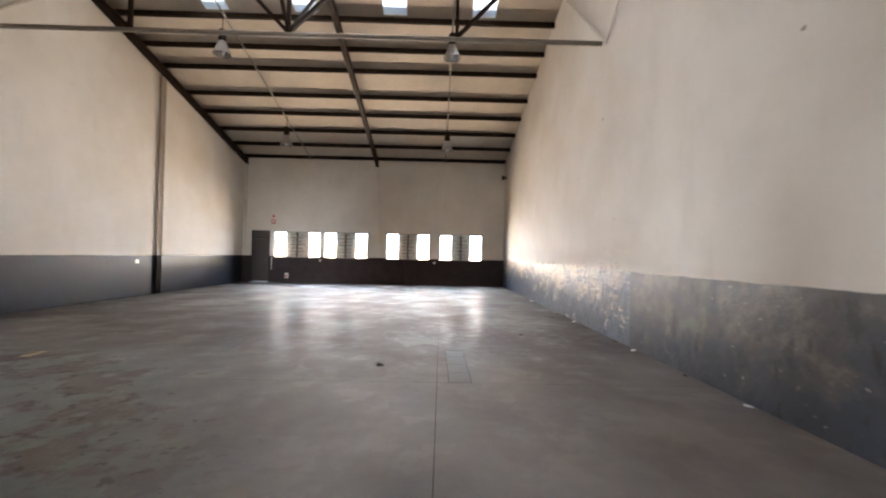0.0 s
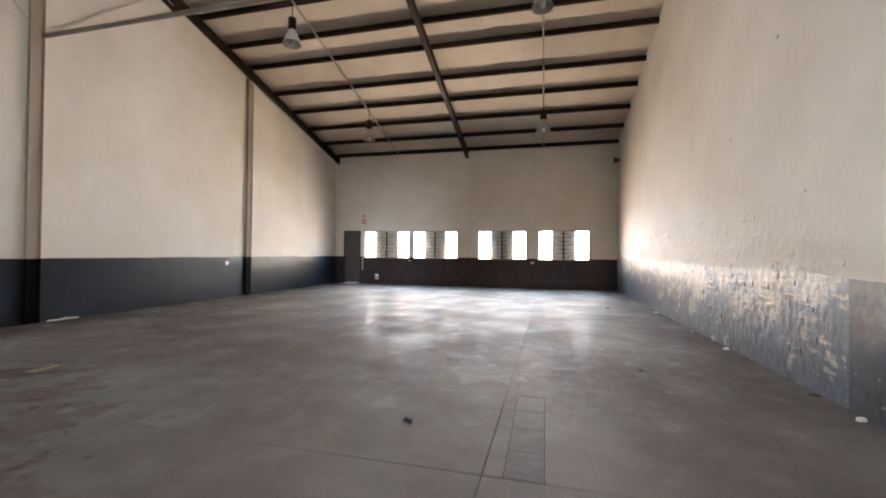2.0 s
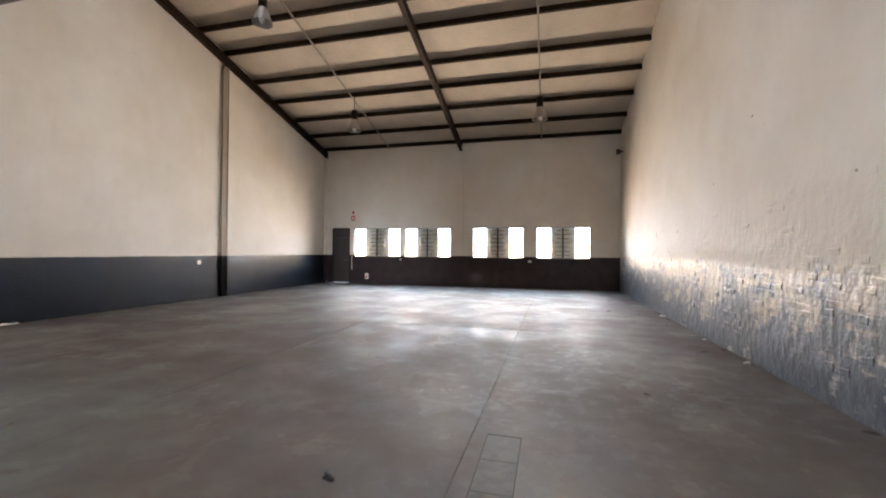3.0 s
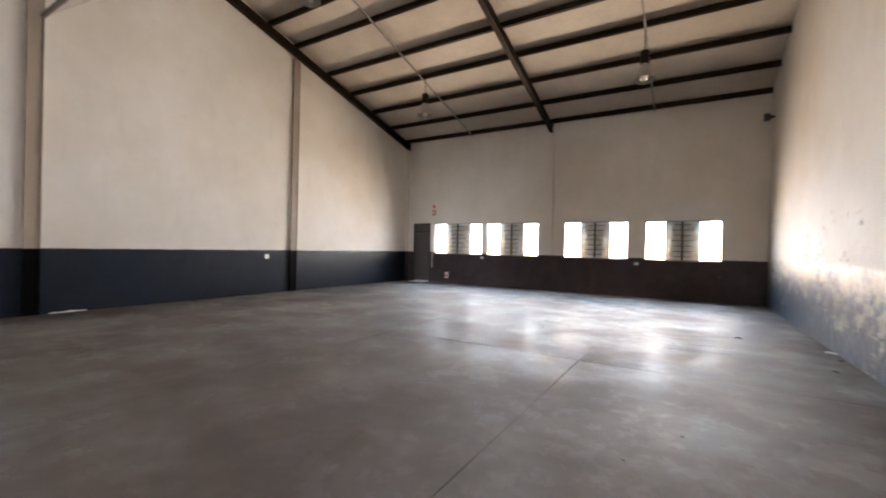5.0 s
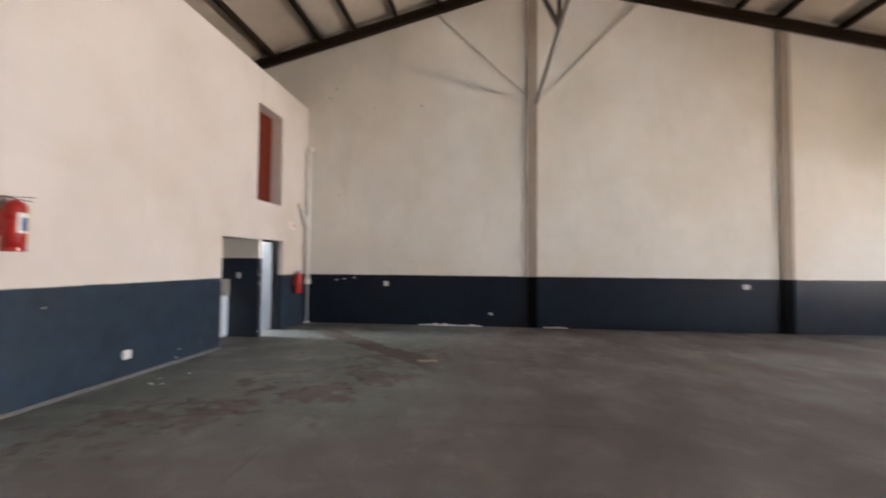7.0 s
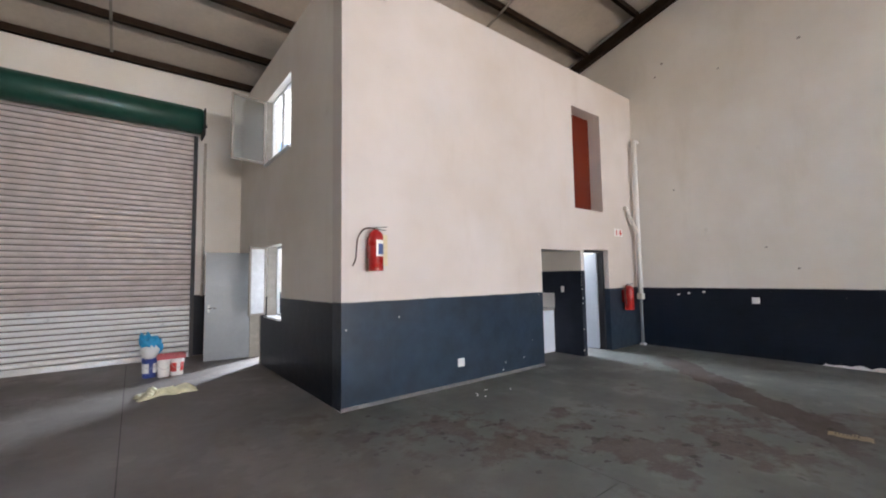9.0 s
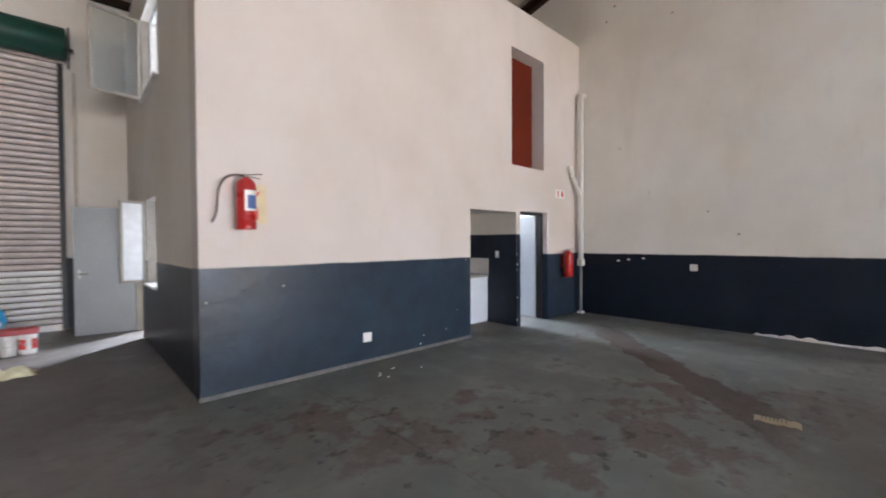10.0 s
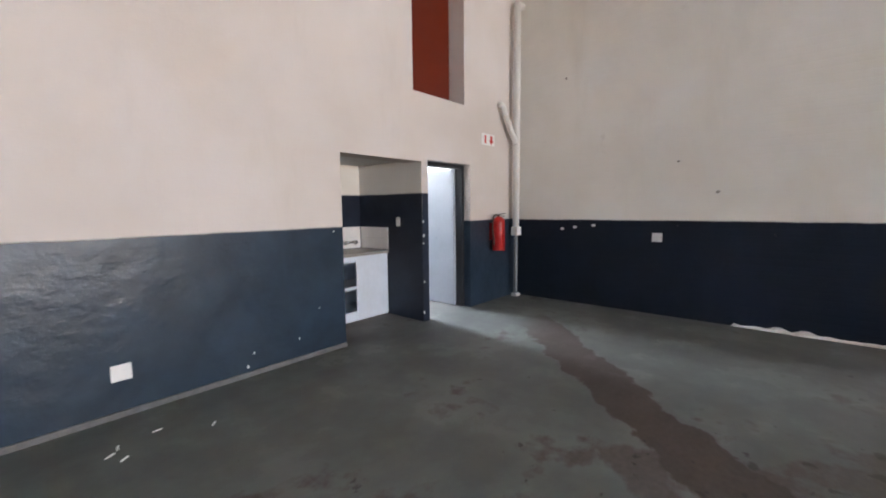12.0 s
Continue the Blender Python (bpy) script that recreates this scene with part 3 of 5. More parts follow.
# shallow steel columns on the west wall
for y0, y1 in ((7.07, 7.31), (12.98, 13.21)):
    zt = rafter_z((y0 + y1) / 2) - 0.02
    bm = boxed(XL, y0 + 0.03, -0.02, XL + 0.045, y1 - 0.012, zt)
    box(bm, XL, y0, -0.02, XL + 0.065, y0 + 0.03, zt, bevel=0.003)
    box(bm, XL, y1 - 0.012, -0.02, XL + 0.065, y1, zt, bevel=0.003)
    single("column", bm, WALL_COLUMN, "steel wall column darkened for shade, with black painted foot", "column", "wall columns", "structure")
single("pilaster", boxed(-3.09, YF - 0.06, 1.30, -2.83, YF, EAVE - 0.06, bevel=0.01), WALL_FAR, "shallow cream pilaster under the rafter", "pilaster", kind="structure")
single("corner_pilaster", boxed(XL, YF - 0.10, 0.0, XL + 0.1, YF, EAVE, bevel=0.01), WALL_FAR, "slim corner pilaster", "pilaster", kind="structure")

# floor slabs with sawn joints
floor = single("floor", boxed(XL, YB, -0.2, XR, YF, -0.012), FILLER, "worn grey concrete warehouse floor", "floor", kind="structure")
XS, YS, GAP = [XL, -3.03, 0.10, XR], [YB, -1.9, 4.16, 10.23, 16.3, YF], 0.004


def joint_x(i, y):
    """Where the long joint i crosses y; the middle one was sawn a little askew."""
    return XS[i] if i != 2 else -0.025 + 0.0125 * y


def slab_piece(i, y0, y1):
    corners = [(joint_x(i, y0) + GAP, y0 + GAP), (joint_x(i + 1, y0) - GAP, y0 + GAP), (joint_x(i + 1, y1) - GAP, y1 - GAP), (joint_x(i, y1) + GAP, y1 - GAP)]
    bm = bmesh.new()
    lo, hi = ([bm.verts.new((x, y, z)) for x, y in corners] for z in (-0.15, 0.0))
    bm.faces.new(lo), bm.faces.new(hi)
    for k in range(4):
        bm.faces.new((lo[k], lo[(k + 1) % 4], hi[(k + 1) % 4], hi[k]))
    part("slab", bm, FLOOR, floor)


slab_piece(0, YB, YF)
for i in (1, 2):
    for j in range(5):
        slab_piece(i, YS[j], YS[j + 1])

# yard beyond the far wall
single("ground", boxed(-400, -400, -0.7, 400, 400, -0.22), OUTSIDE, "pale sunlit concrete yard", "ground", kind="structure")


# ---- windows and doors ----
def far_window(number, a, b):
    w = thing(f"window_{number}", "steel window with clear side panes and dusty louvres", "window", "far wall windows", kind="structure")
    y = YF + 0.08
    bm = bmesh.new()
    for x in (a, a + SIDE_PANE, (a + b) / 2 - 0.02, b - SIDE_PANE - 0.04, b - 0.04):
        box(bm, x, y - 0.02, WIN_Z0, x + 0.04, y + 0.03, WIN_Z1)
    for z in (WIN_Z0, WIN_Z1 - 0.04):
        box(bm, a, y - 0.018, z, b, y + 0.028, z + 0.04)
    part("window_frame", bm, FRAME_GREY, w)
    for x0, x1 in ((a + 0.04, a + SIDE_PANE), (b - SIDE_PANE, b - 0.04)):
        p = part("pane", boxed(x0, y, WIN_Z0 + 0.04, x1, y + 0.005, WIN_Z1 - 0.04), GLASS, w)
        p.visible_shadow = False
    mid = (a + b) / 2
    for x0, x1 in ((a + SIDE_PANE + 0.04, mid - 0.02), (mid + 0.02, b - SIDE_PANE - 0.04)):
        n = 9
        for k in range(n):
            z = WIN_Z0 + 0.05 + (k + 0.5) * (WIN_Z1 - WIN_Z0 - 0.1) / n
            blade = bar(bmesh.new(), (x0 + 0.005, y + 0.005, z), (x1 - 0.005, y + 0.005, z), 0.006, 0.15)
            bmesh.ops.rotate(blade, verts=blade.verts, cent=((x0 + x1) / 2, y + 0.005, z), matrix=Matrix.Rotation(radians(-25), 3, "X"))
            part("louvre_blade", blade, DUSTY, w, "dusty brown-grey louvre blade")
        inner = mid - 0.02 if x0 < mid - 0.03 else mid + 0.02
        reach = -0.66 * (x1 - x0) if x0 < mid - 0.03 else 0.66 * (x1 - x0)
        for k in range(7):
            z = WIN_Z0 + 0.13 + k * 0.165
            end = inner + reach * (1.0 if k % 2 else 0.8)
            part("louvre_clip", boxed(min(inner, end), y - 0.045, z, max(inner, end), y - 0.03, z + 0.020), LOUVRE_STEEL, w, "dark louvre clip bar")
    part("mullion", boxed(mid - 0.032, y - 0.05, WIN_Z0 + 0.04, mid + 0.032, y - 0.022, WIN_Z1 - 0.04, bevel=0.004), LOUVRE_STEEL, w, "dark mullion between the louvre stacks")
    part("window_sill", boxed(a - 0.02, YF - 0.03, WIN_Z0 - 0.03, b + 0.02, YF + 0.06, WIN_Z0 + 0.004, bevel=0.006), WALL_FAR, w)


for number, (a, b) in enumerate(FAR_WINDOWS, 1):
    far_window(number, a, b)

d = thing("door_1", "closed dark brown steel door with fanlight", "door", kind="structure")
bm = bmesh.new()
box(bm, -8.91, YF + 0.02, 0, -8.86, YF + 0.14, 2.48), box(bm, -8.08, YF + 0.02, 0, -8.03, YF + 0.14, 2.48)
box(bm, -8.86, YF + 0.02, 2.43, -8.08, YF + 0.14, 2.48), box(bm, -8.86, YF + 0.02, 2.08, -8.08, YF + 0.14, 2.14)
part("door_frame", bm, FRAME_DARK, d)
bm = boxed(-8.855, YF + 0.06, 0.055, -8.085, YF + 0.1, 2.075, bevel=0.004)
for z0, z1 in ((0.2, 0.95), (1.12, 1.95)):
    box(bm, -8.76, YF + 0.052, z0, -8.18, YF + 0.062, z1, bevel=0.003)
part("door_leaf", bm, DOOR_DARK, d)
part("fanlight", boxed(-8.86, YF + 0.07, 2.14, -8.08, YF + 0.08, 2.43), DOOR_DARK, d, "dark boarded fanlight")
part("door_handle", pipe(bmesh.new(), [(-8.16, YF + 0.06, 1.05), (-8.16, YF + 0.01, 1.05), (-8.27, YF + 0.01, 1.05)], 0.011), CHROME, d, "chrome lever handle")

d = thing("door_2", "open pale grey office door in dark frame", "door", kind="structure")
x0, _, x1, zt = ODOOR
bm = bmesh.new()
for a, b in ((x0, x0 + 0.05), (x1 - 0.05, x1)):
    box(bm, a, OY - 0.268, 0, b, OY - 0.115, zt)
box(bm, x0 + 0.05, OY - 0.268, zt - 0.05, x1 - 0.05, OY - 0.115, zt)
part("door_frame", bm, FRAME_DARK, d)
part("door_leaf", boxed(x0 + 0.055, OY - 1.04, 0.012, x0 + 0.095, OY - 0.235, zt - 0.055, bevel=0.003), DOOR_PALE, d)
part("door_handle", pipe(bmesh.new(), [(x0 + 0.095, OY - 1.0, 1.02), (x0 + 0.15, OY - 1.0, 1.02), (x0 + 0.15, OY - 0.88, 1.02)], 0.010), CHROME, d, "chrome lever handle")

d = thing("door_3", "open grey flush door beside the shutter", "door", kind="structure")
y0, _, y1, zt = SIDE_DOOR
bm = bmesh.new()
for a, b in ((y0, y0 + 0.04), (y1 - 0.04, y1)):
    box(bm, OX - 0.23, a, 0, OX + 0.012, b, zt)
box(bm, OX - 0.23, y0 + 0.04, zt - 0.04, OX + 0.012, y1 - 0.04, zt)
part("door_frame", bm, FRAME_GREY, d)
leaf = part("door_leaf", boxed(0, -0.02, 0.012, 0.80, 0.02, zt - 0.03, bevel=0.003), DOOR_GREY, d)
leaf.matrix_basis = pose(OX + 0.02, y0 + 0.02, 0, 0, 0, -6)
part("door_handle", pipe(bmesh.new(), [(0.73, 0.02, 1.03), (0.73, 0.075, 1.03), (0.61, 0.075, 1.03)], 0.011), CHROME, leaf, "chrome lever handle")
part("handle_plate", boxed(0.712, 0.02, 0.95, 0.748, 0.026, 1.10, bevel=0.002), GALV, leaf, "chrome handle plate")

d = thing("door_4", "closed red oxide upper-level door set in a deep opening", "door", kind="structure")
x0, z0, x1, z1 = HATCH
bm = boxed(x0, OY - 0.31, z0, x1, OY - 0.272, z1, bevel=0.003)
part("door_leaf", bm, DOOR_RED, d)


def side_window(name, y0, z0, y1, z1, leaf_width, swing, depth, leaf_glass, leaf_label):
    w = thing(name, "white steel casement window with its leaf open", "window", kind="structure")
    x = OX - depth
    mid = y0 + leaf_width
    bm = bmesh.new()
    for y in (y0, mid - 0.02, y1 - 0.035):
        box(bm, x - 0.03, y, z0, x + 0.02, y + 0.035, z1)
    for z in (z0, z1 - 0.035):
        box(bm, x - 0.028, y0, z, x + 0.018, y1, z + 0.035)
    # thin grey sheet added over the far jamb so the reveal stays dim
    part("jamb_dimmer", boxed(x + 0.02, y0, z0 + 0.003, OX - 0.004, y0 + 0.006, z1), FRAME_GREY, w, "added grey sheet dimming the jamb")
    part("window_frame", bm, FRAME_WHITE, w)
    p = part("pane", boxed(x - 0.006, mid + 0.015, z0 + 0.035, x, y1 - 0.035, z1 - 0.035), GLASS, w)
    p.visible_shadow = False
    bm = bmesh.new()
    h0, h1 = z0 + 0.02, z1 - 0.02
    for a, b, c, e in ((0, 0.035, h0, h1), (leaf_width - 0.035, leaf_width, h0, h1), (0.035, leaf_width - 0.035, h0, h0 + 0.035), (0.035, leaf_width - 0.035, h1 - 0.035, h1)):
        box(bm, -0.015, a, c, 0.015, b, e)
    sash = part("sash", bm, FRAME_GREY, w, "open casement sash")
    sash.matrix_basis = pose(OX + 0.02, y0, 0, 0, 0, swing)
    part("sash_pane", boxed(-0.003, 0.035, h0 + 0.035, 0.003, leaf_width - 0.035, h1 - 0.035), leaf_glass, sash, leaf_label)
    part("window_sill", boxed(OX - 0.2, y0 - 0.01, z0 - 0.03, OX + 0.05, y1 + 0.02, z0 + 0.003, bevel=0.005), FRAME_WHITE, w)


side_window("window_5", *LOW_WIN, 0.34, -68, 0.19, LIT_GLASS, "white-coated glass pane")
side_window("window_6", *UP_WIN, 0.62, -78, 0.13, PALE_GLASS, "pale clear glass pane")
for number, (x0, z0, x1, z1) in enumerate(FRONT_WINDOWS, 7):
    w = thing(f"window_{number}", "unseen white steel office window, added to let light in", "window", "office windows", kind="structure")
    bm = bmesh.new()
    for x in (x0, (x0 + x1) / 2 - 0.02, x1 - 0.04):
        box(bm, x, YB - 0.14, z0, x + 0.04, YB - 0.09, z1)
    for z in (z0, z1 - 0.04):
        box(bm, x0, YB - 0.138, z, x1, YB - 0.092, z + 0.04)
    part("window_frame", bm, FRAME_WHITE, w)
    p = part("pane", boxed(x0 + 0.04, YB - 0.118, z0 + 0.04, x1 - 0.04, YB - 0.112, z1 - 0.04), GLASS, w)
    p.visible_shadow = False

# ---- roller shutter ----
shutter = thing("roller_shutter", "closed ribbed steel roller shutter with green drum cover", "roller shutter", at=(0, 0, 0))
PITCH = 0.107
profile = [(-0.016, 0.018), (-0.002, 0.022), (0.013, 0.034), (0.022, 0.049), (0.025, 0.064), (0.022, 0.079), (0.013, 0.092), (-0.002, 0.100), (-0.016, 0.103)]
bm = bmesh.new()
x0, x1 = SHUTTER[0] - 0.06, SHUTTER[2] + 0.06
cols = [[bm.verts.new((x, dy + off, dz)) for dy, dz in profile] for off in (0.0, -0.006) for x in (x0, x1)]
for lo, hi in ((cols[0], cols[1]), (cols[2], cols[3])):
    for k in range(len(profile) - 1):
        bm.faces.new((lo[k], hi[k], hi[k + 1], lo[k + 1]))
slat_mesh = finish("slat", bm, SLAT, True)
slat_mesh.parent = shutter
slat_mesh.location = (0, YB + 0.06, 0.10)
# shade between the slats, put in as a dark strip behind each one
GAP_SHADE = plain("slat_gap_shade", (0.17, 0.15, 0.14), 0.7, wear=0.3)
lock = part("interlock", boxed(x0, -0.030, -0.005, x1, -0.018, PITCH - 0.005), GAP_SHADE, slat_mesh, "recessed joint darkened for the shade between slats")
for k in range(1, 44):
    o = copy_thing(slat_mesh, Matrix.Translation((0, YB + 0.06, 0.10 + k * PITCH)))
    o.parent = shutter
    if k < 9:
        o.material_slots[0].link = "OBJECT"
        o.material_slots[0].material = SLAT_PALE
slat_mesh.material_slots[0].link = "OBJECT"
slat_mesh.material_slots[0].material = SLAT_PALE
bm = boxed(x0, YB + 0.045, 0.0, x1, YB + 0.095, 0.10, bevel=0.006)
box(bm, x0, YB + 0.04, 0.0, x1, YB + 0.13, 0.008)
part("bottom_rail", bm, GALV, shutter, "galvanised bottom rail")
for a, b in ((x0 - 0.06, x0 + 0.015), (x1 - 0.015, x1 + 0.06)):
    bm = bmesh.new()
    box(bm, a, YB + 0.02, 0, b, YB + 0.04, 4.7), box(bm, a, YB + 0.105, 0, b, YB + 0.125, 4.7)
    c = a if a < 0 else b
    box(bm, min(c, c + (0.02 if a < 0 else -0.02)), YB + 0.04, 0, max(c, c + (0.02 if a < 0 else -0.02)), YB + 0.105, 4.7)
    part("guide_rail", bm, FRAME_DARK, shutter, "dark steel guide rail")
drum = lathe(bmesh.new(), [(0.0, 0), (0.25, 0), (0.27, 0.02), (0.27, x1 - x0 + 0.18), (0.25, x1 - x0 + 0.20), (0.0, x1 - x0 + 0.20)], 18, pose(x0 - 0.10, YB + 0.29, 4.98, 0, 90, 0))
part("drum_cover", drum, GREEN, shutter, "dark green rounded drum cover", True)
for x in (x0 - 0.14, x1 + 0.12):
    bm = boxed(x - 0.01, YB + 0.0, 4.66, x + 0.02, YB + 0.5, 5.22, bevel=0.004)
    rod(bm, (x - 0.06, YB + 0.29, 4.90), (x + 0.06, YB + 0.29, 4.90), 0.035)
    part("end_bracket", bm, FRAME_DARK, shutter, "dark steel end bracket")
single("conduit", pipe(bmesh.new(), [(-1.32, YB + 0.03, 1.25), (-1.32, YB + 0.03, 4.6)], 0.028), PALE_STEEL, "cream conduit beside the roller shutter", "conduit", smooth=True)

# skirting, linings and the thicker plastered stretch of the east wall
single("wall_east_plaster", boxed(XR - 0.02, YB, 0.0, XR, 6.2, 6.6, bevel=0.004), WALL_NEAR, "scuffed cream plaster with worn dark dado", "wall", kind="structure")
single("wall_pier_facing", boxed(ODOOR[2] + 0.002, OY, 0.0, NOOK[0], OY + 0.004, 1.66), WALL_NOOK, "dark painted pier between nook and door", "wall", kind="structure")
single("wall_nook_lining", boxed(-7.05, 0.0, 0.0, -7.044, OY - 0.003, 2.075), WALL_NOOK, "dark painted lining of the kitchen nook", "wall", kind="structure")
SKIRT = plain("unpainted_wall_foot", (0.130, 0.126, 0.126), 0.75, wear=0.35, scale=7, dents=0.4)
single("baseboard", boxed(-5.84, OY, 0.0, OX + 0.015, OY + 0.018, 0.045, bevel=0.006), SKIRT, "pale unpainted foot of the office wall", "baseboard", kind="structure")
single("baseboard", boxed(OX, YB + 0.02, 0.0, OX + 0.012, -3.25, 0.03, bevel=0.005), SKIRT, "pale unpainted foot of the side wall", "baseboard", kind="structure")


# ---- lamps ----
def high_bay(at, hang):
    """A high-bay lamp; at: middle of its lower rim; hang: length of the stem above."""
    lamp = thing("pendant_lamp", "unlit high-bay lamp with ribbed bell on a stem", "lamp", "high-bay lamps", at)
    part("gear_box", lathe(bmesh.new(), [(0, 0.74), (0.085, 0.74), (0.105, 0.72), (0.105, 0.45), (0.09, 0.42), (0, 0.42)], 16), STEEL, lamp, "dark gear housing", True)
    bm = lathe(bmesh.new(), [(0.085, 0.42), (0.11, 0.38), (0.15, 0.28), (0.20, 0.15), (0.235, 0.06)], 28)
    for k, v in enumerate(bm.verts):
        if k % 2:
            v.co.x *= 0.965
            v.co.y *= 0.965
    part("bell", bm, REFLECTOR, lamp, "ribbed aluminium bell")
    part("lens", lathe(bmesh.new(), [(0.235, 0.06), (0.245, 0.045), (0.24, 0.02), (0.18, 0.0), (0.0, -0.015)], 24), LAMP_GLASS, lamp, "clear glass bowl", True)
    part("bulb", lathe(bmesh.new(), [(0.03, 0.36), (0.06, 0.25), (0.06, 0.12), (0.03, 0.07), (0, 0.06)], 12), WHITE, lamp, "", True)
    part("stem", rod(bmesh.new(), (0, 0, 0.74), (0, 0, 0.74 + hang), 0.012), STEEL, lamp)
    return lamp


for at in ((0.32, 11.25, 7.05), (0.33, 15.2, 5.56), (-6.19, 11.06, 6.97), (-6.01, 15.4, 5.64), (-6.33, 3.6, 7.06)):
    near = min(PURLINS, key=lambda y: abs(y - at[1]))
    high_bay((at[0], near, at[2]), rafter_z(near) + 0.252 - at[2] - 0.74)


# ---- fittings ----
def socket(at, face, label="white plastic socket plate on the dado", name="wall_socket", w=0.122, h=0.118):
    """face: degrees about z by which the plate, made to look along +y, is turned."""
    s = thing(name, label, "socket", "wall sockets", at)
    s.rotation_euler = (0, 0, radians(face))
    part("plate", boxed(-w / 2, 0, -h / 2, w / 2, 0.012, h / 2, bevel=0.004), WHITE, s)
    for x in (-w / 4, w / 4):
        part("rocker", boxed(x - 0.012, 0.012, -0.02, x + 0.012, 0.016, 0.02, bevel=0.001), WHITE, s)
    return s


socket((-3.92, OY, 0.325), 0)
socket((XL, 3.46, 1.045), -90)
socket((XL, 12.2, 1.08), -90)
socket((-7.044, 0.82, 1.29), -90, "white light switch on the dark nook wall", "light_switch", 0.07, 0.12)
socket((XL, 6.17, 0.32), -90, "small paint-spotted socket plate low on the dado", "wall_socket", 0.07, 0.06)
socket((-0.1, YF, 1.08), 180, "small white socket under the windows", "wall_socket", 0.12, 0.09)
socket((-5.6, YF, 1.10), 180, "small white socket under the windows", "wall_socket", 0.09, 0.07)
box_ob = thing("junction_box", "small white box with red label low on the wall", "junction box", at=(-7.18, YF, 0.22))
part("case", boxed(-0.07, -0.06, 0, 0.07, 0, 0.24, bevel=0.008), WHITE, box_ob)
part("label", boxed(-0.05, -0.063, 0.05, 0.05, -0.06, 0.14), SIGN_RED, box_ob, "faded red label")
single("conduit", boxed(-7.94, YF - 0.025, 0.62, -7.90, YF, 1.22, bevel=0.006), PALE_STEEL, "cream conduit stub beside the far door", "conduit")
s = thing("wall_alarm", "small dark alarm box high in the corner", "alarm", at=(3.08, 18.55, 5.18))
part("case", boxed(-0.07, -0.08, -0.09, 0.07, 0.08, 0.09, bevel=0.015), BLACK, s)
part("bracket", boxed(0.07, -0.03, -0.03, 0.17, 0.03, 0.03), STEEL, s)


def cut_out(points):
    bm = bmesh.new()
    face = bm.faces.new([bm.verts.new((x, 0.0055, z)) for x, z in points])
    moved = bmesh.ops.extrude_face_region(bm, geom=[face])["geom"]
    bmesh.ops.translate(bm, verts=[v for v in moved if isinstance(v, bmesh.types.BMVert)], vec=(0, 0.0015, 0))
    bmesh.ops.recalc_face_normals(bm, faces=bm.faces)
    return bm


s = thing("fire_sign", "white plate with red bottle symbol and red arrow", "sign", at=(-8.51, OY, 2.485))
part("plate", boxed(-0.17, 0, -0.085, 0.17, 0.005, 0.085, bevel=0.002), WHITE, s)
part("symbol", boxed(0.055, 0.005, -0.06, 0.095, 0.007, 0.06), SIGN_RED, s, "red bottle symbol")
part("arrow", cut_out([(-0.08, -0.068), (-0.015, -0.005), (-0.05, -0.005), (-0.05, 0.062), (-0.11, 0.062), (-0.11, -0.005), (-0.145, -0.005)]), SIGN_RED, s, "red downward arrow")
s = thing("exit_sign", "two small stacked red and white signs", "sign", at=(-7.87, YF, 3.05))
for z, m in ((0.13, WHITE), (-0.13, SIGN_RED)):
    part("plate", boxed(-0.09, -0.006, z - 0.11, 0.09, 0, z + 0.11, bevel=0.002), m, s)
part("symbol", boxed(-0.05, -0.009, 0.06, 0.05, -0.006, 0.20), SIGN_RED, s, "red symbol")
part("symbol", boxed(-0.04, -0.009, -0.19, 0.04, -0.006, -0.07), WHITE, s, "white symbol")


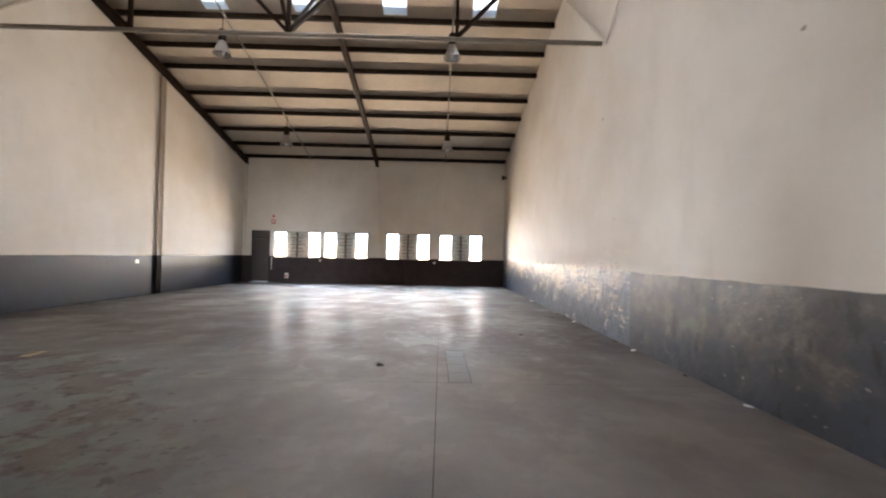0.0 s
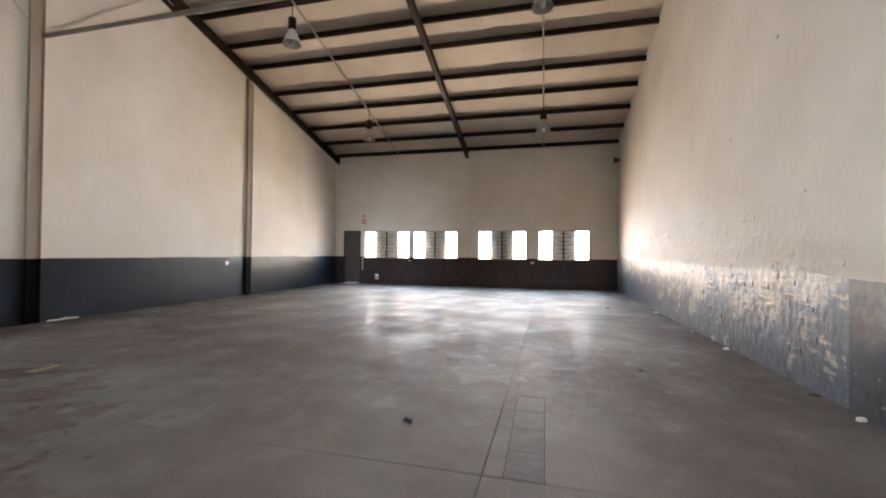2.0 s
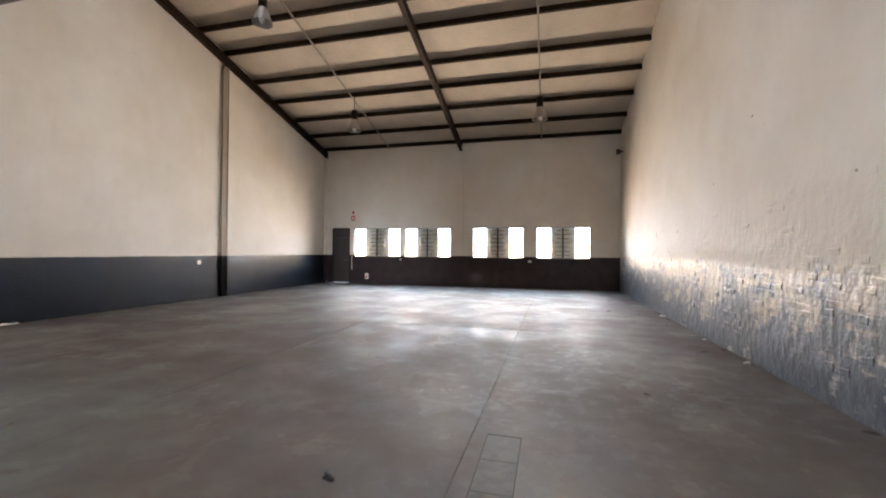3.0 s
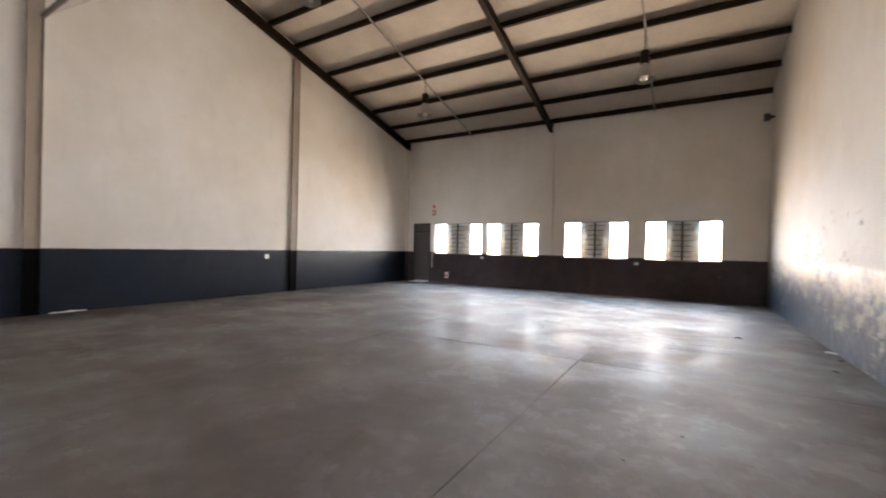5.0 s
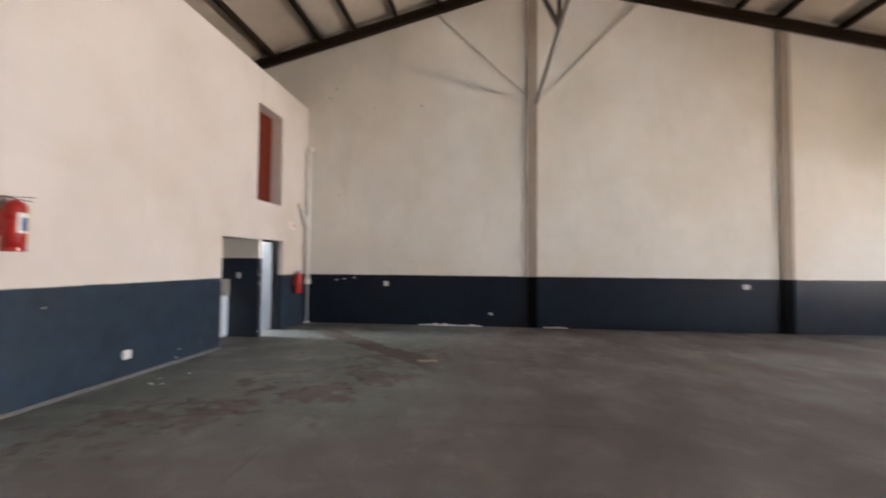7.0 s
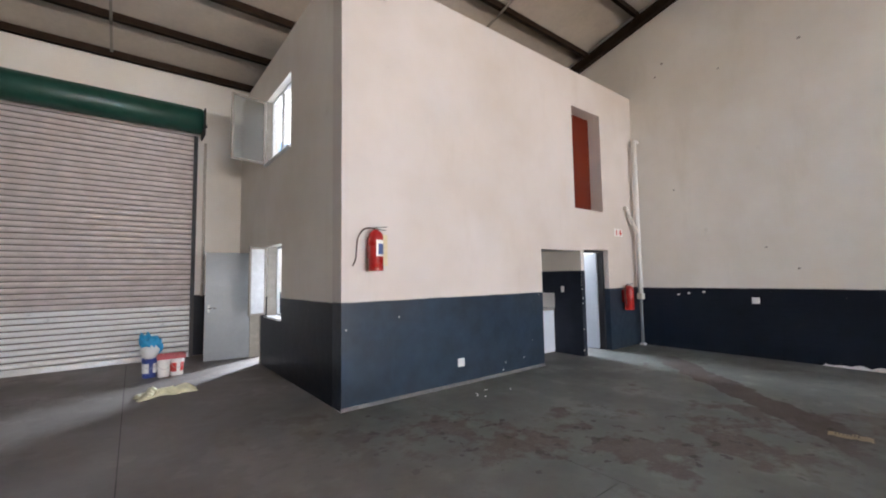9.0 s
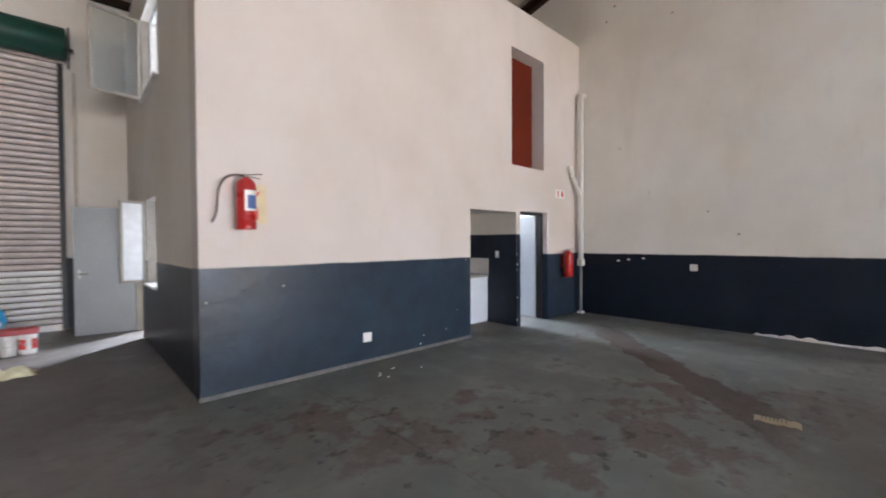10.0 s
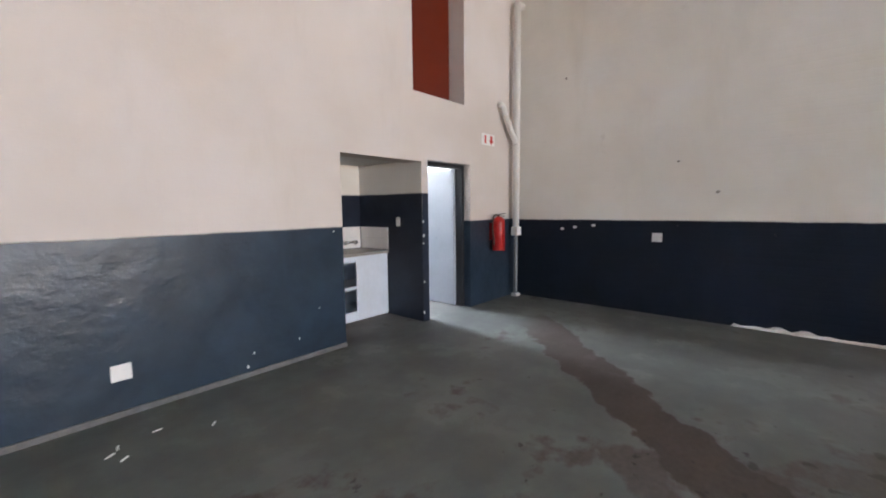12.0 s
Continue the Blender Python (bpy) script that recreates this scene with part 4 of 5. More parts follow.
def extinguisher(at, height, radius, board):
    e = thing("fire_extinguisher", "red fire extinguisher hung on the wall" + (" before a yellow sign" if board else ""), "fire extinguisher", "fire extinguishers", at)
    r, h = radius, height
    part("cylinder", lathe(bmesh.new(), [(0, 0.0), (r * 0.85, 0.0), (r, 0.025), (r, h * 0.80), (r * 0.9, h * 0.88), (r * 0.45, h * 0.95), (r * 0.28, h * 0.97), (0, h * 0.97)], 22), RED, e, "glossy red cylinder", True)
    part("base_ring", lathe(bmesh.new(), [(r * 1.01, 0.0), (r * 1.02, 0.03), (r * 0.95, 0.035)], 22), RED, e)
    bm = lathe(bmesh.new(), [(r * 1.006, h * 0.34), (r * 1.006, h * 0.72)], 22)
    bmesh.ops.delete(bm, geom=[f for f in bm.faces if f.calc_center_median().y < r * 0.05 or f.calc_center_median().x > r * 0.3], context="FACES")
    if board:
        part("label", bm, WHITE, e, "white instruction label", True)
    else:
        bm.free()
    bm = lathe(bmesh.new(), [(r * 1.012, h * 0.38), (r * 1.012, h * 0.63)], 22)
    bmesh.ops.delete(bm, geom=[f for f in bm.faces if f.calc_center_median().y < r * 0.55 or f.calc_center_median().x > r * 0.0], context="FACES")
    if board:
        part("label_panel", bm, LABEL_BLUE, e, "blue panel on the label", True)
    else:
        bm.free()
    bm = boxed(-0.018, -0.02, h * 0.96, 0.018, 0.02, h * 1.02, bevel=0.004)
    part("valve", bm, CHROME, e, "metal valve")
    bm = bar(bmesh.new(), (0.03, 0, h * 1.01), (-0.15, 0.02, h * 1.045), 0.022, 0.008)
    bar(bm, (0.02, 0, h * 0.985), (-0.13, 0.02, h * 0.96), 0.02, 0.007)
    part("lever", bm, BLACK, e, "dark squeeze levers")
    if board:
        pts = [(0.02, 0, h * 0.99), (0.10, 0.0, h * 1.0), (0.18, -0.01, h * 0.93), (0.235, -0.02, h * 0.74), (0.25, -0.02, h * 0.5), (0.262, -0.02, h * 0.28), (0.30, -0.02, h * 0.12)]
    else:
        pts = [(0.02, 0.0, h * 0.99), (0.10, 0.01, h * 1.01), (r + 0.062, 0.01, h * 0.90), (r + 0.06, 0.0, h * 0.62), (r + 0.03, 0, h * 0.36), (r + 0.022, 0, h * 0.16)]
    fine_pts = []
    for k in range(len(pts) - 1):
        p0, p1, p2, p3 = (Vector(pts[max(0, min(len(pts) - 1, k + o))]) for o in (-1, 0, 1, 2))
        for u in (0, 0.25, 0.5, 0.75):
            fine_pts.append(0.5 * (2 * p1 + (p2 - p0) * u + (2 * p0 - 5 * p1 + 4 * p2 - p3) * u * u + (3 * p1 - p0 - 3 * p2 + p3) * u ** 3))
    pts = fine_pts + [Vector(pts[-1])]
    part("hose", pipe(bmesh.new(), pts, 0.010), HOSE, e, "dark rubber hose", True)
    part("bracket", boxed(-0.05, -r - 0.045, h * 0.3, 0.05, -r + 0.01, h * 0.78, bevel=0.004), RED, e)
    return e


extinguisher((-2.45, OY + 0.14, 1.66), 0.53, 0.092, True)
extinguisher((-8.60, OY + 0.135, 0.81), 0.54, 0.098, False)
s = thing("equipment_sign", "faded yellow sign with red symbols behind the extinguisher", "sign", at=(-2.565, OY, 1.93))
part("plate", boxed(-0.13, 0, 0.003, 0.13, 0.005, 0.20, bevel=0.002), YELLOW_SIGN, s)
part("plate", boxed(-0.13, 0, -0.20, 0.13, 0.005, -0.003, bevel=0.002), YELLOW_SIGN, s)
arrow = [(0.003, 0.055), (-0.055, 0.100), (-0.066, 0.135), (-0.030, 0.115), (-0.026, 0.182), (0.032, 0.182), (0.036, 0.115), (0.072, 0.135), (0.061, 0.100)]
part("arrow", cut_out(arrow), SIGN_RED, s, "red downward arrow")
part("symbol", cut_out([(0.018, -0.165), (-0.045, -0.165), (-0.047, -0.06), (-0.034, -0.035), (-0.013, -0.024), (0.008, -0.035), (0.020, -0.06)]), SIGN_RED, s, "red bottle symbol")

p = thing("drain_pipe", "white plastic soil pipe in the corner with side branch", "pipe", at=(-9.13, 1.385, 0))
part("upper_pipe", pipe(bmesh.new(), [(0, 0, 1.15), (0, 0, 4.56), (-0.03, 0, 4.60), (-0.14, 0, 4.61)], 0.055, 14), PIPE_WHITE, p, "", True)
part("branch", pipe(bmesh.new(), [(0, 0, 2.46), (0.28, -0.03, 2.86), (0.33, -0.05, 3.02), (0.35, -0.11, 3.06)], 0.045, 12), PIPE_WHITE, p, "", True)
part("lower_pipe", rod(bmesh.new(), (0, 0, 0.0), (0, 0, 1.02), 0.032, 12), DOOR_GREY, p, "grey painted lower pipe", True)
part("collar", boxed(-0.062, -0.055, 1.01, 0.062, 0.062, 1.15, bevel=0.012), PIPE_WHITE, p, "white square coupling")
part("foot", boxed(-0.06, -0.05, 0, 0.06, 0.06, 0.05, bevel=0.015), PLASTER, p, "crumbled mortar foot")


# ---- kitchen nook ----
# white melamine with the cool light on it mixed in as blue
CABINET = plain("white_melamine_cool_lit", (0.68, 0.74, 0.82), 0.4, wear=0.06)
cab = thing("base_cabinet", "white kitchen base cabinet with its door missing", "cabinet", at=(0, 0, 0))
for a, b in ((-7.035, -7.015), (-6.2, -6.18), (-5.87, -5.85)):
    part("side_panel", boxed(a, 0.03, 0.0, b, 0.575, 0.86, bevel=0.002), CABINET, cab)
part("back_panel", boxed(-7.015, 0.03, 0.08, -5.87, 0.042, 0.86), CABINET, cab)
part("shelf", boxed(-7.015, 0.045, 0.44, -6.2, 0.54, 0.458), CABINET, cab)
part("bottom_panel", boxed(-7.015, 0.045, 0.09, -5.87, 0.575, 0.108), CABINET, cab)
part("plinth", boxed(-7.015, 0.53, 0.0, -5.87, 0.55, 0.09), CABINET, cab)
part("cabinet_door", boxed(-7.03, 0.577, 0.03, -6.50, 0.597, 0.855, bevel=0.003), CABINET, cab)
part("rail", boxed(-6.50, 0.577, 0.78, -5.86, 0.595, 0.855, bevel=0.002), CABINET, cab)
part("mid_rail", boxed(-6.50, 0.577, 0.43, -5.86, 0.595, 0.47, bevel=0.002), CABINET, cab)
part("stile", boxed(-6.27, 0.577, 0.03, -6.20, 0.594, 0.78, bevel=0.002), CABINET, cab)
part("bottom_rail", boxed(-6.50, 0.577, 0.03, -5.86, 0.593, 0.14, bevel=0.002), CABINET, cab)
top = single("worktop", boxed(-7.04, 0.025, 0.86, -5.845, 0.615, 0.895, bevel=0.005), TOP, "grey worktop on the nook cabinet", "worktop")
splash = thing("splashback", "white tiled splashback above the worktop", "splashback", kind="structure")
for k in range(8):
    for r in range(2):
        z = 0.90 + r * 0.155
        if k < 4:
            part("tile", boxed(-7.044, 0.02 + k * 0.148, z, -7.034, 0.02 + k * 0.148 + 0.147, z + 0.154, bevel=0.002), TILE, splash)
        part("tile", boxed(-7.03 + k * 0.148, 0.0, z, -7.03 + k * 0.148 + 0.147, 0.012, z + 0.154, bevel=0.002), TILE, splash)
taps = thing("wall_tap", "chrome wall-mounted mixer tap", "tap", at=(-6.80, 0.012, 0.99))
part("body", pipe(bmesh.new(), [(-0.09, 0.03, 0), (0.09, 0.03, 0)], 0.018, 12), CHROME, taps, "", True)
part("spout", pipe(bmesh.new(), [(0, 0.03, 0), (0, 0.16, 0.03), (0, 0.18, -0.02)], 0.011, 10), CHROME, taps, "", True)
for x in (-0.09, 0.09):
    bm = rod(bmesh.new(), (x, 0.0, 0), (x, 0.07, 0.0), 0.014)
    lathe(bm, [(0, 0.07), (0.028, 0.07), (0.03, 0.085), (0.02, 0.10), (0, 0.10)], 10, pose(x, 0, 0, -90, 0, 0))
    part("handle", bm, CHROME, taps)


# ---- loose things ----
def pail(at, r, h, body, band, lid):
    p = thing("paint_bucket", "used " + ("navy and white" if body is DARK_BLUE else "white") + " plastic paint bucket on the floor", "bucket", "paint buckets", at)
    part("body", lathe(bmesh.new(), [(0, 0.0), (r * 0.86, 0.0), (r * 0.9, 0.01), (r, h), (r * 0.97, h), (r * 0.86, 0.02), (0, 0.02)], 22), body, p, "", True)
    part("rim", lathe(bmesh.new(), [(r, h * 0.86), (r * 1.05, h * 0.87), (r * 1.05, h * 0.9), (r, h * 0.91), (r, h * 0.97), (r * 1.05, h * 0.98), (r * 1.05, h), (r * 0.97, h)], 22), body, p, "", True)
    bm = lathe(bmesh.new(), [(r * 0.935, h * 0.25), (r * 0.985, h * 0.75)], 22)
    bmesh.ops.delete(bm, geom=[f for k, f in enumerate(bm.faces) if k % 7 in (5, 6)], context="FACES")
    part("print", bm, band, p, "printed label", True)
    bail = [(r * 1.04 * math.cos(a), 0.6 * r * math.sin(a) + 0.06, h * 0.9 - abs(math.sin(a)) * 0.12) for a in [k * math.pi / 8 for k in range(9)]]
    part("handle", pipe(bmesh.new(), bail, 0.004, 6), GALV, p, "wire handle")
    if lid:
        part("lid", lathe(bmesh.new(), [(0, h + 0.012), (r * 0.9, h + 0.012), (r * 1.08, h + 0.006), (r * 1.08, h - 0.02), (r * 1.05, h - 0.02)], 22), lid, p, "", True)
    return p


pail((-0.37, -2.50, 0), 0.108, 0.31, DARK_BLUE, WHITE, None)
pail((-0.56, -2.40, 0), 0.09, 0.28, WHITE, WHITE, None)
pail((-0.745, -2.42, 0), 0.1, 0.285, WHITE, SIGN_RED, None)
tray = thing("paint_tray", "red plastic paint tray across two buckets", "paint tray", at=(-0.66, -2.41, 0.287))
bm = boxed(-0.2, -0.12, 0.0, 0.2, 0.12, 0.012, bevel=0.004)
for a in ((-0.2, -0.12, 0.2, -0.108), (-0.2, 0.108, 0.2, 0.12), (-0.2, -0.108, -0.188, 0.108), (0.188, -0.108, 0.2, 0.108)):
    box(bm, a[0], a[1], 0.012, a[2], a[3], 0.07)
part("tray", bm, plain("dull_red_plastic", (0.36, 0.05, 0.06), 0.5), tray)


def crumple(name, sx, sy, height, seed, material, label, category, at, turn=0, n=22, ragged=0.16):
    """A crumpled sheet lying on its support."""
    bm = bmesh.new()
    bmesh.ops.create_grid(bm, x_segments=n, y_segments=n, size=0.5)
    for v in bm.verts:
        q = Vector((v.co.x * 3.1 + seed, v.co.y * 3.1, seed * 0.7))
        fold = abs(noise.noise(q)) + 0.5 * abs(noise.noise(q * 2.3)) + 0.2 * noise.noise(q * 6)
        r = 1 + ragged * noise.noise(Vector((math.atan2(v.co.y, v.co.x) * 1.6 + seed, seed, 0.0)))
        edge = max(abs(v.co.x), abs(v.co.y)) * 2
        v.co = Vector((v.co.x * sx * r + 0.04 * noise.noise(q * 1.7), v.co.y * sy * r + 0.04 * noise.noise(q * 1.9 + Vector((5, 0, 0))), max(0.003, height * fold * (1.15 - edge ** 3))))
    ob = single(name, bm, material, label, category, smooth=True)
    ob.matrix_basis = pose(*at, 0, 0, turn)
    solid = ob.modifiers.new("thickness", "SOLIDIFY")
    solid.thickness = 0.003
    return ob


crumple("cloth", 0.64, 0.34, 0.15, 3.3, CLOTH, "crumpled pale yellow cloth dropped on the floor", "cloth", (-0.5, -1.12, 0.002), 8, 30, 0.34)
bag = thing("plastic_bag", "crumpled blue and white plastic bag on a bucket", "plastic bag", at=(-0.37, -2.49, 0.312))
bm = bmesh.new()
bmesh.ops.create_icosphere(bm, subdivisions=4, radius=0.5)
for v in bm.verts:
    q = v.co * 3.2
    k = 1 + 0.32 * noise.noise(q) + 0.22 * noise.noise(q * 2.6) + 0.12 * noise.noise(q * 6)
    v.co = Vector((v.co.x * 0.30 * k + 0.12 * v.co.z, v.co.y * 0.24 * k, max(0.02, 0.07 + (v.co.z + 0.42) * 0.34 * k)))
part("bag_top", bm, BLUE, bag, "", True)
bm = bmesh.new()
bmesh.ops.create_icosphere(bm, subdivisions=3, radius=0.5)
for v in bm.verts:
    q = v.co * 3.6 + Vector((7, 0, 0))
    k = 1 + 0.25 * noise.noise(q)
    v.co = Vector((v.co.x * 0.24 * k + 0.0, v.co.y * 0.26 * k + 0.03, max(0.0, (v.co.z + 0.42) * 0.28 * k)))
part("bag_base", bm, WHITE, bag, "white printed lower part", True)


def lumpy_strip(y0, y1, x, label, seed):
    bm = bmesh.new()
    n = int((y1 - y0) / 0.035)
    rows = []
    for k in range(n + 1):
        y = y0 + (y1 - y0) * k / n
        w = 0.03 + 0.045 * abs(noise.noise(Vector((y * 3.1, seed, 0)))) + 0.05 * max(0, noise.noise(Vector((y * 1.2, seed, 4))))
        h = 0.02 + 0.07 * abs(noise.noise(Vector((y * 4.3, seed, 2))))
        if k in (0, n):
            w, h = 0.008, 0.004
        rows.append([bm.verts.new((x + dx, y, dz)) for dx, dz in ((0, 0), (0.004, h), (w * 0.5, h * 0.8), (w, 0.0))])
    for a, b in zip(rows, rows[1:]):
        for i in range(3):
            bm.faces.new((a[i], b[i], b[i + 1], a[i + 1]))
    single("plaster_rubble", bm, PLASTER, label, "rubble", smooth=True)


lumpy_strip(4.32, 5.95, XL + 0.006, "crumbled white plaster along the foot of the wall", 1.0)
lumpy_strip(7.45, 8.05, XL + 0.006, "crumbled white plaster beside the column foot", 5.0)
for y, z in ((2.12, 1.13), (2.32, 1.16), (2.6, 1.19)):
    bm = bmesh.new()
    bmesh.ops.create_icosphere(bm, subdivisions=2, radius=0.03)
    for v in bm.verts:
        v.co = Vector((v.co.x * 0.15, v.co.y * (1 + 0.4 * noise.noise(v.co * 40)), v.co.z * 0.7))
    ob = single("plaster_patch", bm, PLASTER, "small white chip where a fixing was pulled out", "wall patch", "wall chips")
    ob.location = (XL, y, z)

single("board", boxed(-8.85, 18.72, 0.0, -8.1, 18.95, 0.022, bevel=0.004), WHITE, "white board lying before the far door", "board")
scrap = thing("packaging_scrap", "torn tan cardboard strip with black dots on the floor", "scrap", at=(-5.45, 5.11, 0.001))
scrap.rotation_euler = (0, 0, radians(7))
bm = bmesh.new()
bmesh.ops.create_grid(bm, x_segments=4, y_segments=14, size=0.5)
for v in bm.verts:
    v.co = Vector((v.co.x * 0.15 * (1 + 0.35 * noise.noise(v.co * 4)), v.co.y * 0.31, 0.006 + 0.02 * abs(noise.noise(Vector((v.co.y * 4, 1, 0))))))
part("card", bm, CARD, scrap)
for r in (-0.02, 0.02):
    for k in range(7):
        y = -0.10 + k * 0.026
        part("dot", boxed(r - 0.008, y - 0.006, 0.022, r + 0.008, y + 0.006, 0.026), BLACK, scrap)


def clump(at, size, seed, name, label, category, material, flat=0.5):
    bm = bmesh.new()
    bmesh.ops.create_icosphere(bm, subdivisions=2, radius=size)
    for v in bm.verts:
        k = 1 + 0.7 * noise.noise(v.co * (0.9 / size) + Vector((seed, 0, 0)))
        v.co = Vector((v.co.x * k * 1.25, v.co.y * k * 0.75, max(0, v.co.z * k * flat)))
    ob = single(name, bm, material, label, category, "floor litter")
    ob.matrix_basis = pose(*at, 0, 0, seed * 77 % 360)


LITTER = [(1.62, 7.08, 0.055), (2.85, 9.3, 0.05), (2.94, 11.6, 0.05), (2.08, 13.36, 0.06), (1.1, 6.8, 0.022), (1.43, 7.26, 0.018), (1.24, 6.82, 0.02),
          (0.95, 7.75, 0.018), (1.85, 7.3, 0.02), (2.4, 15.6, 0.04), (2.7, 13.0, 0.03), (1.45, 6.75, 0.02), (2.2, 6.9, 0.016), (1.3, 8.4, 0.02), (-5.6, 4.95, 0.03)]
for k, (x, y, r) in enumerate(LITTER):
    clump((x, y, 0), r * 0.7, 1.7 + k, "litter", "dark dry leaf litter on the floor", "litter", DIRT)
clump((-0.72, 4.85, 0), 0.036, 9.1, "litter", "dark rubber offcut standing on the floor", "litter", BLACK, 1.0)
for k, (y, r) in enumerate(((5.95, 0.05), (6.6, 0.04), (8.75, 0.05), (9.5, 0.04), (10.3, 0.03), (12.4, 0.05), (12.9, 0.05), (4.6, 0.035), (3.55, 0.035))):
    clump((XR - 0.07, y, 0), r, 3.1 + k, "plaster_rubble", "fallen pale plaster flakes at the wall foot", "rubble", PLASTER if k % 2 == 0 else DIRT, 0.45)
for x, y, turn in ((-3.74, 1.80, 30), (-3.79, 1.90, 38), (-3.79, 1.73, 75), (-4.01, 1.68, 5), (-4.29, 1.88, 50)):
    ob = single("offcut", boxed(-0.028, -0.006, 0, 0.028, 0.006, 0.006, bevel=0.001), WHITE, "small white plastic offcut on the floor", "offcut", "white offcuts")
    ob.matrix_basis = pose(x, y, 0, 0, 0, turn)
for k, (x, z, r) in enumerate(((-4.86, 0.20, 0.012), (-4.80, 0.09, 0.015), (-5.53, 0.48, 0.009), (-5.30, 0.22, 0.010), (-5.73, 1.24, 0.012), (-7.06, 1.30, 0.018), (-7.065, 1.12, 0.022), (-7.06, 1.02, 0.014), (-7.07, 0.52, 0.016), (-7.06, 0.12, 0.02), (-2.12, 0.95, 0.012))):
    bm = bmesh.new()
    bmesh.ops.create_icosphere(bm, subdivisions=2, radius=r)
    for v in bm.verts:
        v.co = Vector((v.co.x * (0.7 + 0.5 * noise.noise(v.co * 60 + Vector((k, 0, 0)))), v.co.y * 0.2, v.co.z * (1 + 0.5 * noise.noise(v.co * 50))))
    ob = single("plaster_patch", bm, PLASTER, "small white chip in the dark wall paint", "wall patch", "wall chips")
    ob.location = (x, OY + (0.004 if x < -7 else 0.0), z)
bm = bmesh.new()
box(bm, 0.165, 4.17, 0.0, 0.425, 5.74, 0.002)
single("floor_patch", bm, PATCH, "pale rectangular repair strip beside the joint", "floor patch", kind="structure")
bm = bmesh.new()
for a in ((0.161, 4.16, 0.168, 5.75), (0.424, 4.16, 0.431, 5.75), (0.168, 5.73, 0.424, 5.75), (0.168, 5.34, 0.424, 5.348), (0.168, 4.95, 0.424, 4.956), (0.168, 4.55, 0.424, 4.555)):
    box(bm, a[0], a[1], 0.0, a[2], a[3], 0.003)
single("floor_patch_edge", bm, FILLER, "dark cut edge of the repair strip", "floor patch", kind="structure")

RUBBER = plain("black_tyre_rubber_smear", (0.022, 0.020, 0.019), 0.7, wear=0.4, scale=12)
for y0, rise, x0, x1 in ((11.72, 0.10, 1.02, 1.9), (12.12, 0.22, 1.12, 1.95), (12.52, 0.36, 1.10, 2.0), (12.95, 0.40, 1.4, 2.0)):
    bm, rows = bmesh.new(), []
    for k in range(15):
        u = k / 14
        w = 0.022 * math.sin(math.pi * min(1, max(0.03, u))) ** 0.4
        x, y = x0 + (x1 - x0) * u, y0 + rise * u + 0.05 * math.sin(u * 3)
        rows.append([bm.verts.new((x, y - w, 0.0)), bm.verts.new((x, y - w * 0.7, 0.0022)), bm.verts.new((x, y + w * 0.7, 0.0022)), bm.verts.new((x, y + w, 0.0))])
    for p, q in zip(rows, rows[1:]):
        for k in range(3):
            bm.faces.new((p[k], q[k], q[k + 1], p[k + 1]))
    single("tyre_mark", bm, RUBBER, "curved black tyre smear on the concrete floor", "floor mark", "tyre marks", smooth=True)

# yard trees seen dimly through the louvres
for k, x in enumerate((-5.5, -1.0, 4.0)):
    tree = thing("tree", "leafy yard tree beyond the far windows", "tree", "yard trees", (x, 30 + k * 2, -0.22))
    bm = bmesh.new()
    bmesh.ops.create_cone(bm, cap_ends=True, segments=10, radius1=0.22, radius2=0.10, depth=2.6, matrix=Matrix.Translation((0, 0, 1.3)))
    for a in range(5):
        rod(bm, (0, 0, 2.1 + a * 0.1), (1.1 * math.cos(a * 1.3), 1.1 * math.sin(a * 1.3), 3.4), 0.05, 6)
    part("trunk", bm, BARK, tree)
    bm = bmesh.new()
    rng = random.Random(k)
    for n in range(900):
        d = Vector((rng.gauss(0, 1), rng.gauss(0, 1), rng.gauss(0, 1))).normalized() * (rng.random() ** 0.4)
        c = Vector((d.x * 1.9, d.y * 1.9, 3.9 + d.z * 1.6)) * (1 + 0.1 * noise.noise(d * 3))
        m = Matrix.Translation(c) @ Euler((rng.random() * 6, rng.random() * 6, rng.random() * 6)).to_matrix().to_4x4()
        s = 0.10 + 0.08 * rng.random()
        vs = [bm.verts.new(m @ Vector(q)) for q in ((-s, 0, 0), (0, -s * 0.5, 0.02), (s, 0, 0), (0, s * 0.5, 0.02))]
        bm.faces.new(vs)
    part("crown", bm, LEAF, tree)

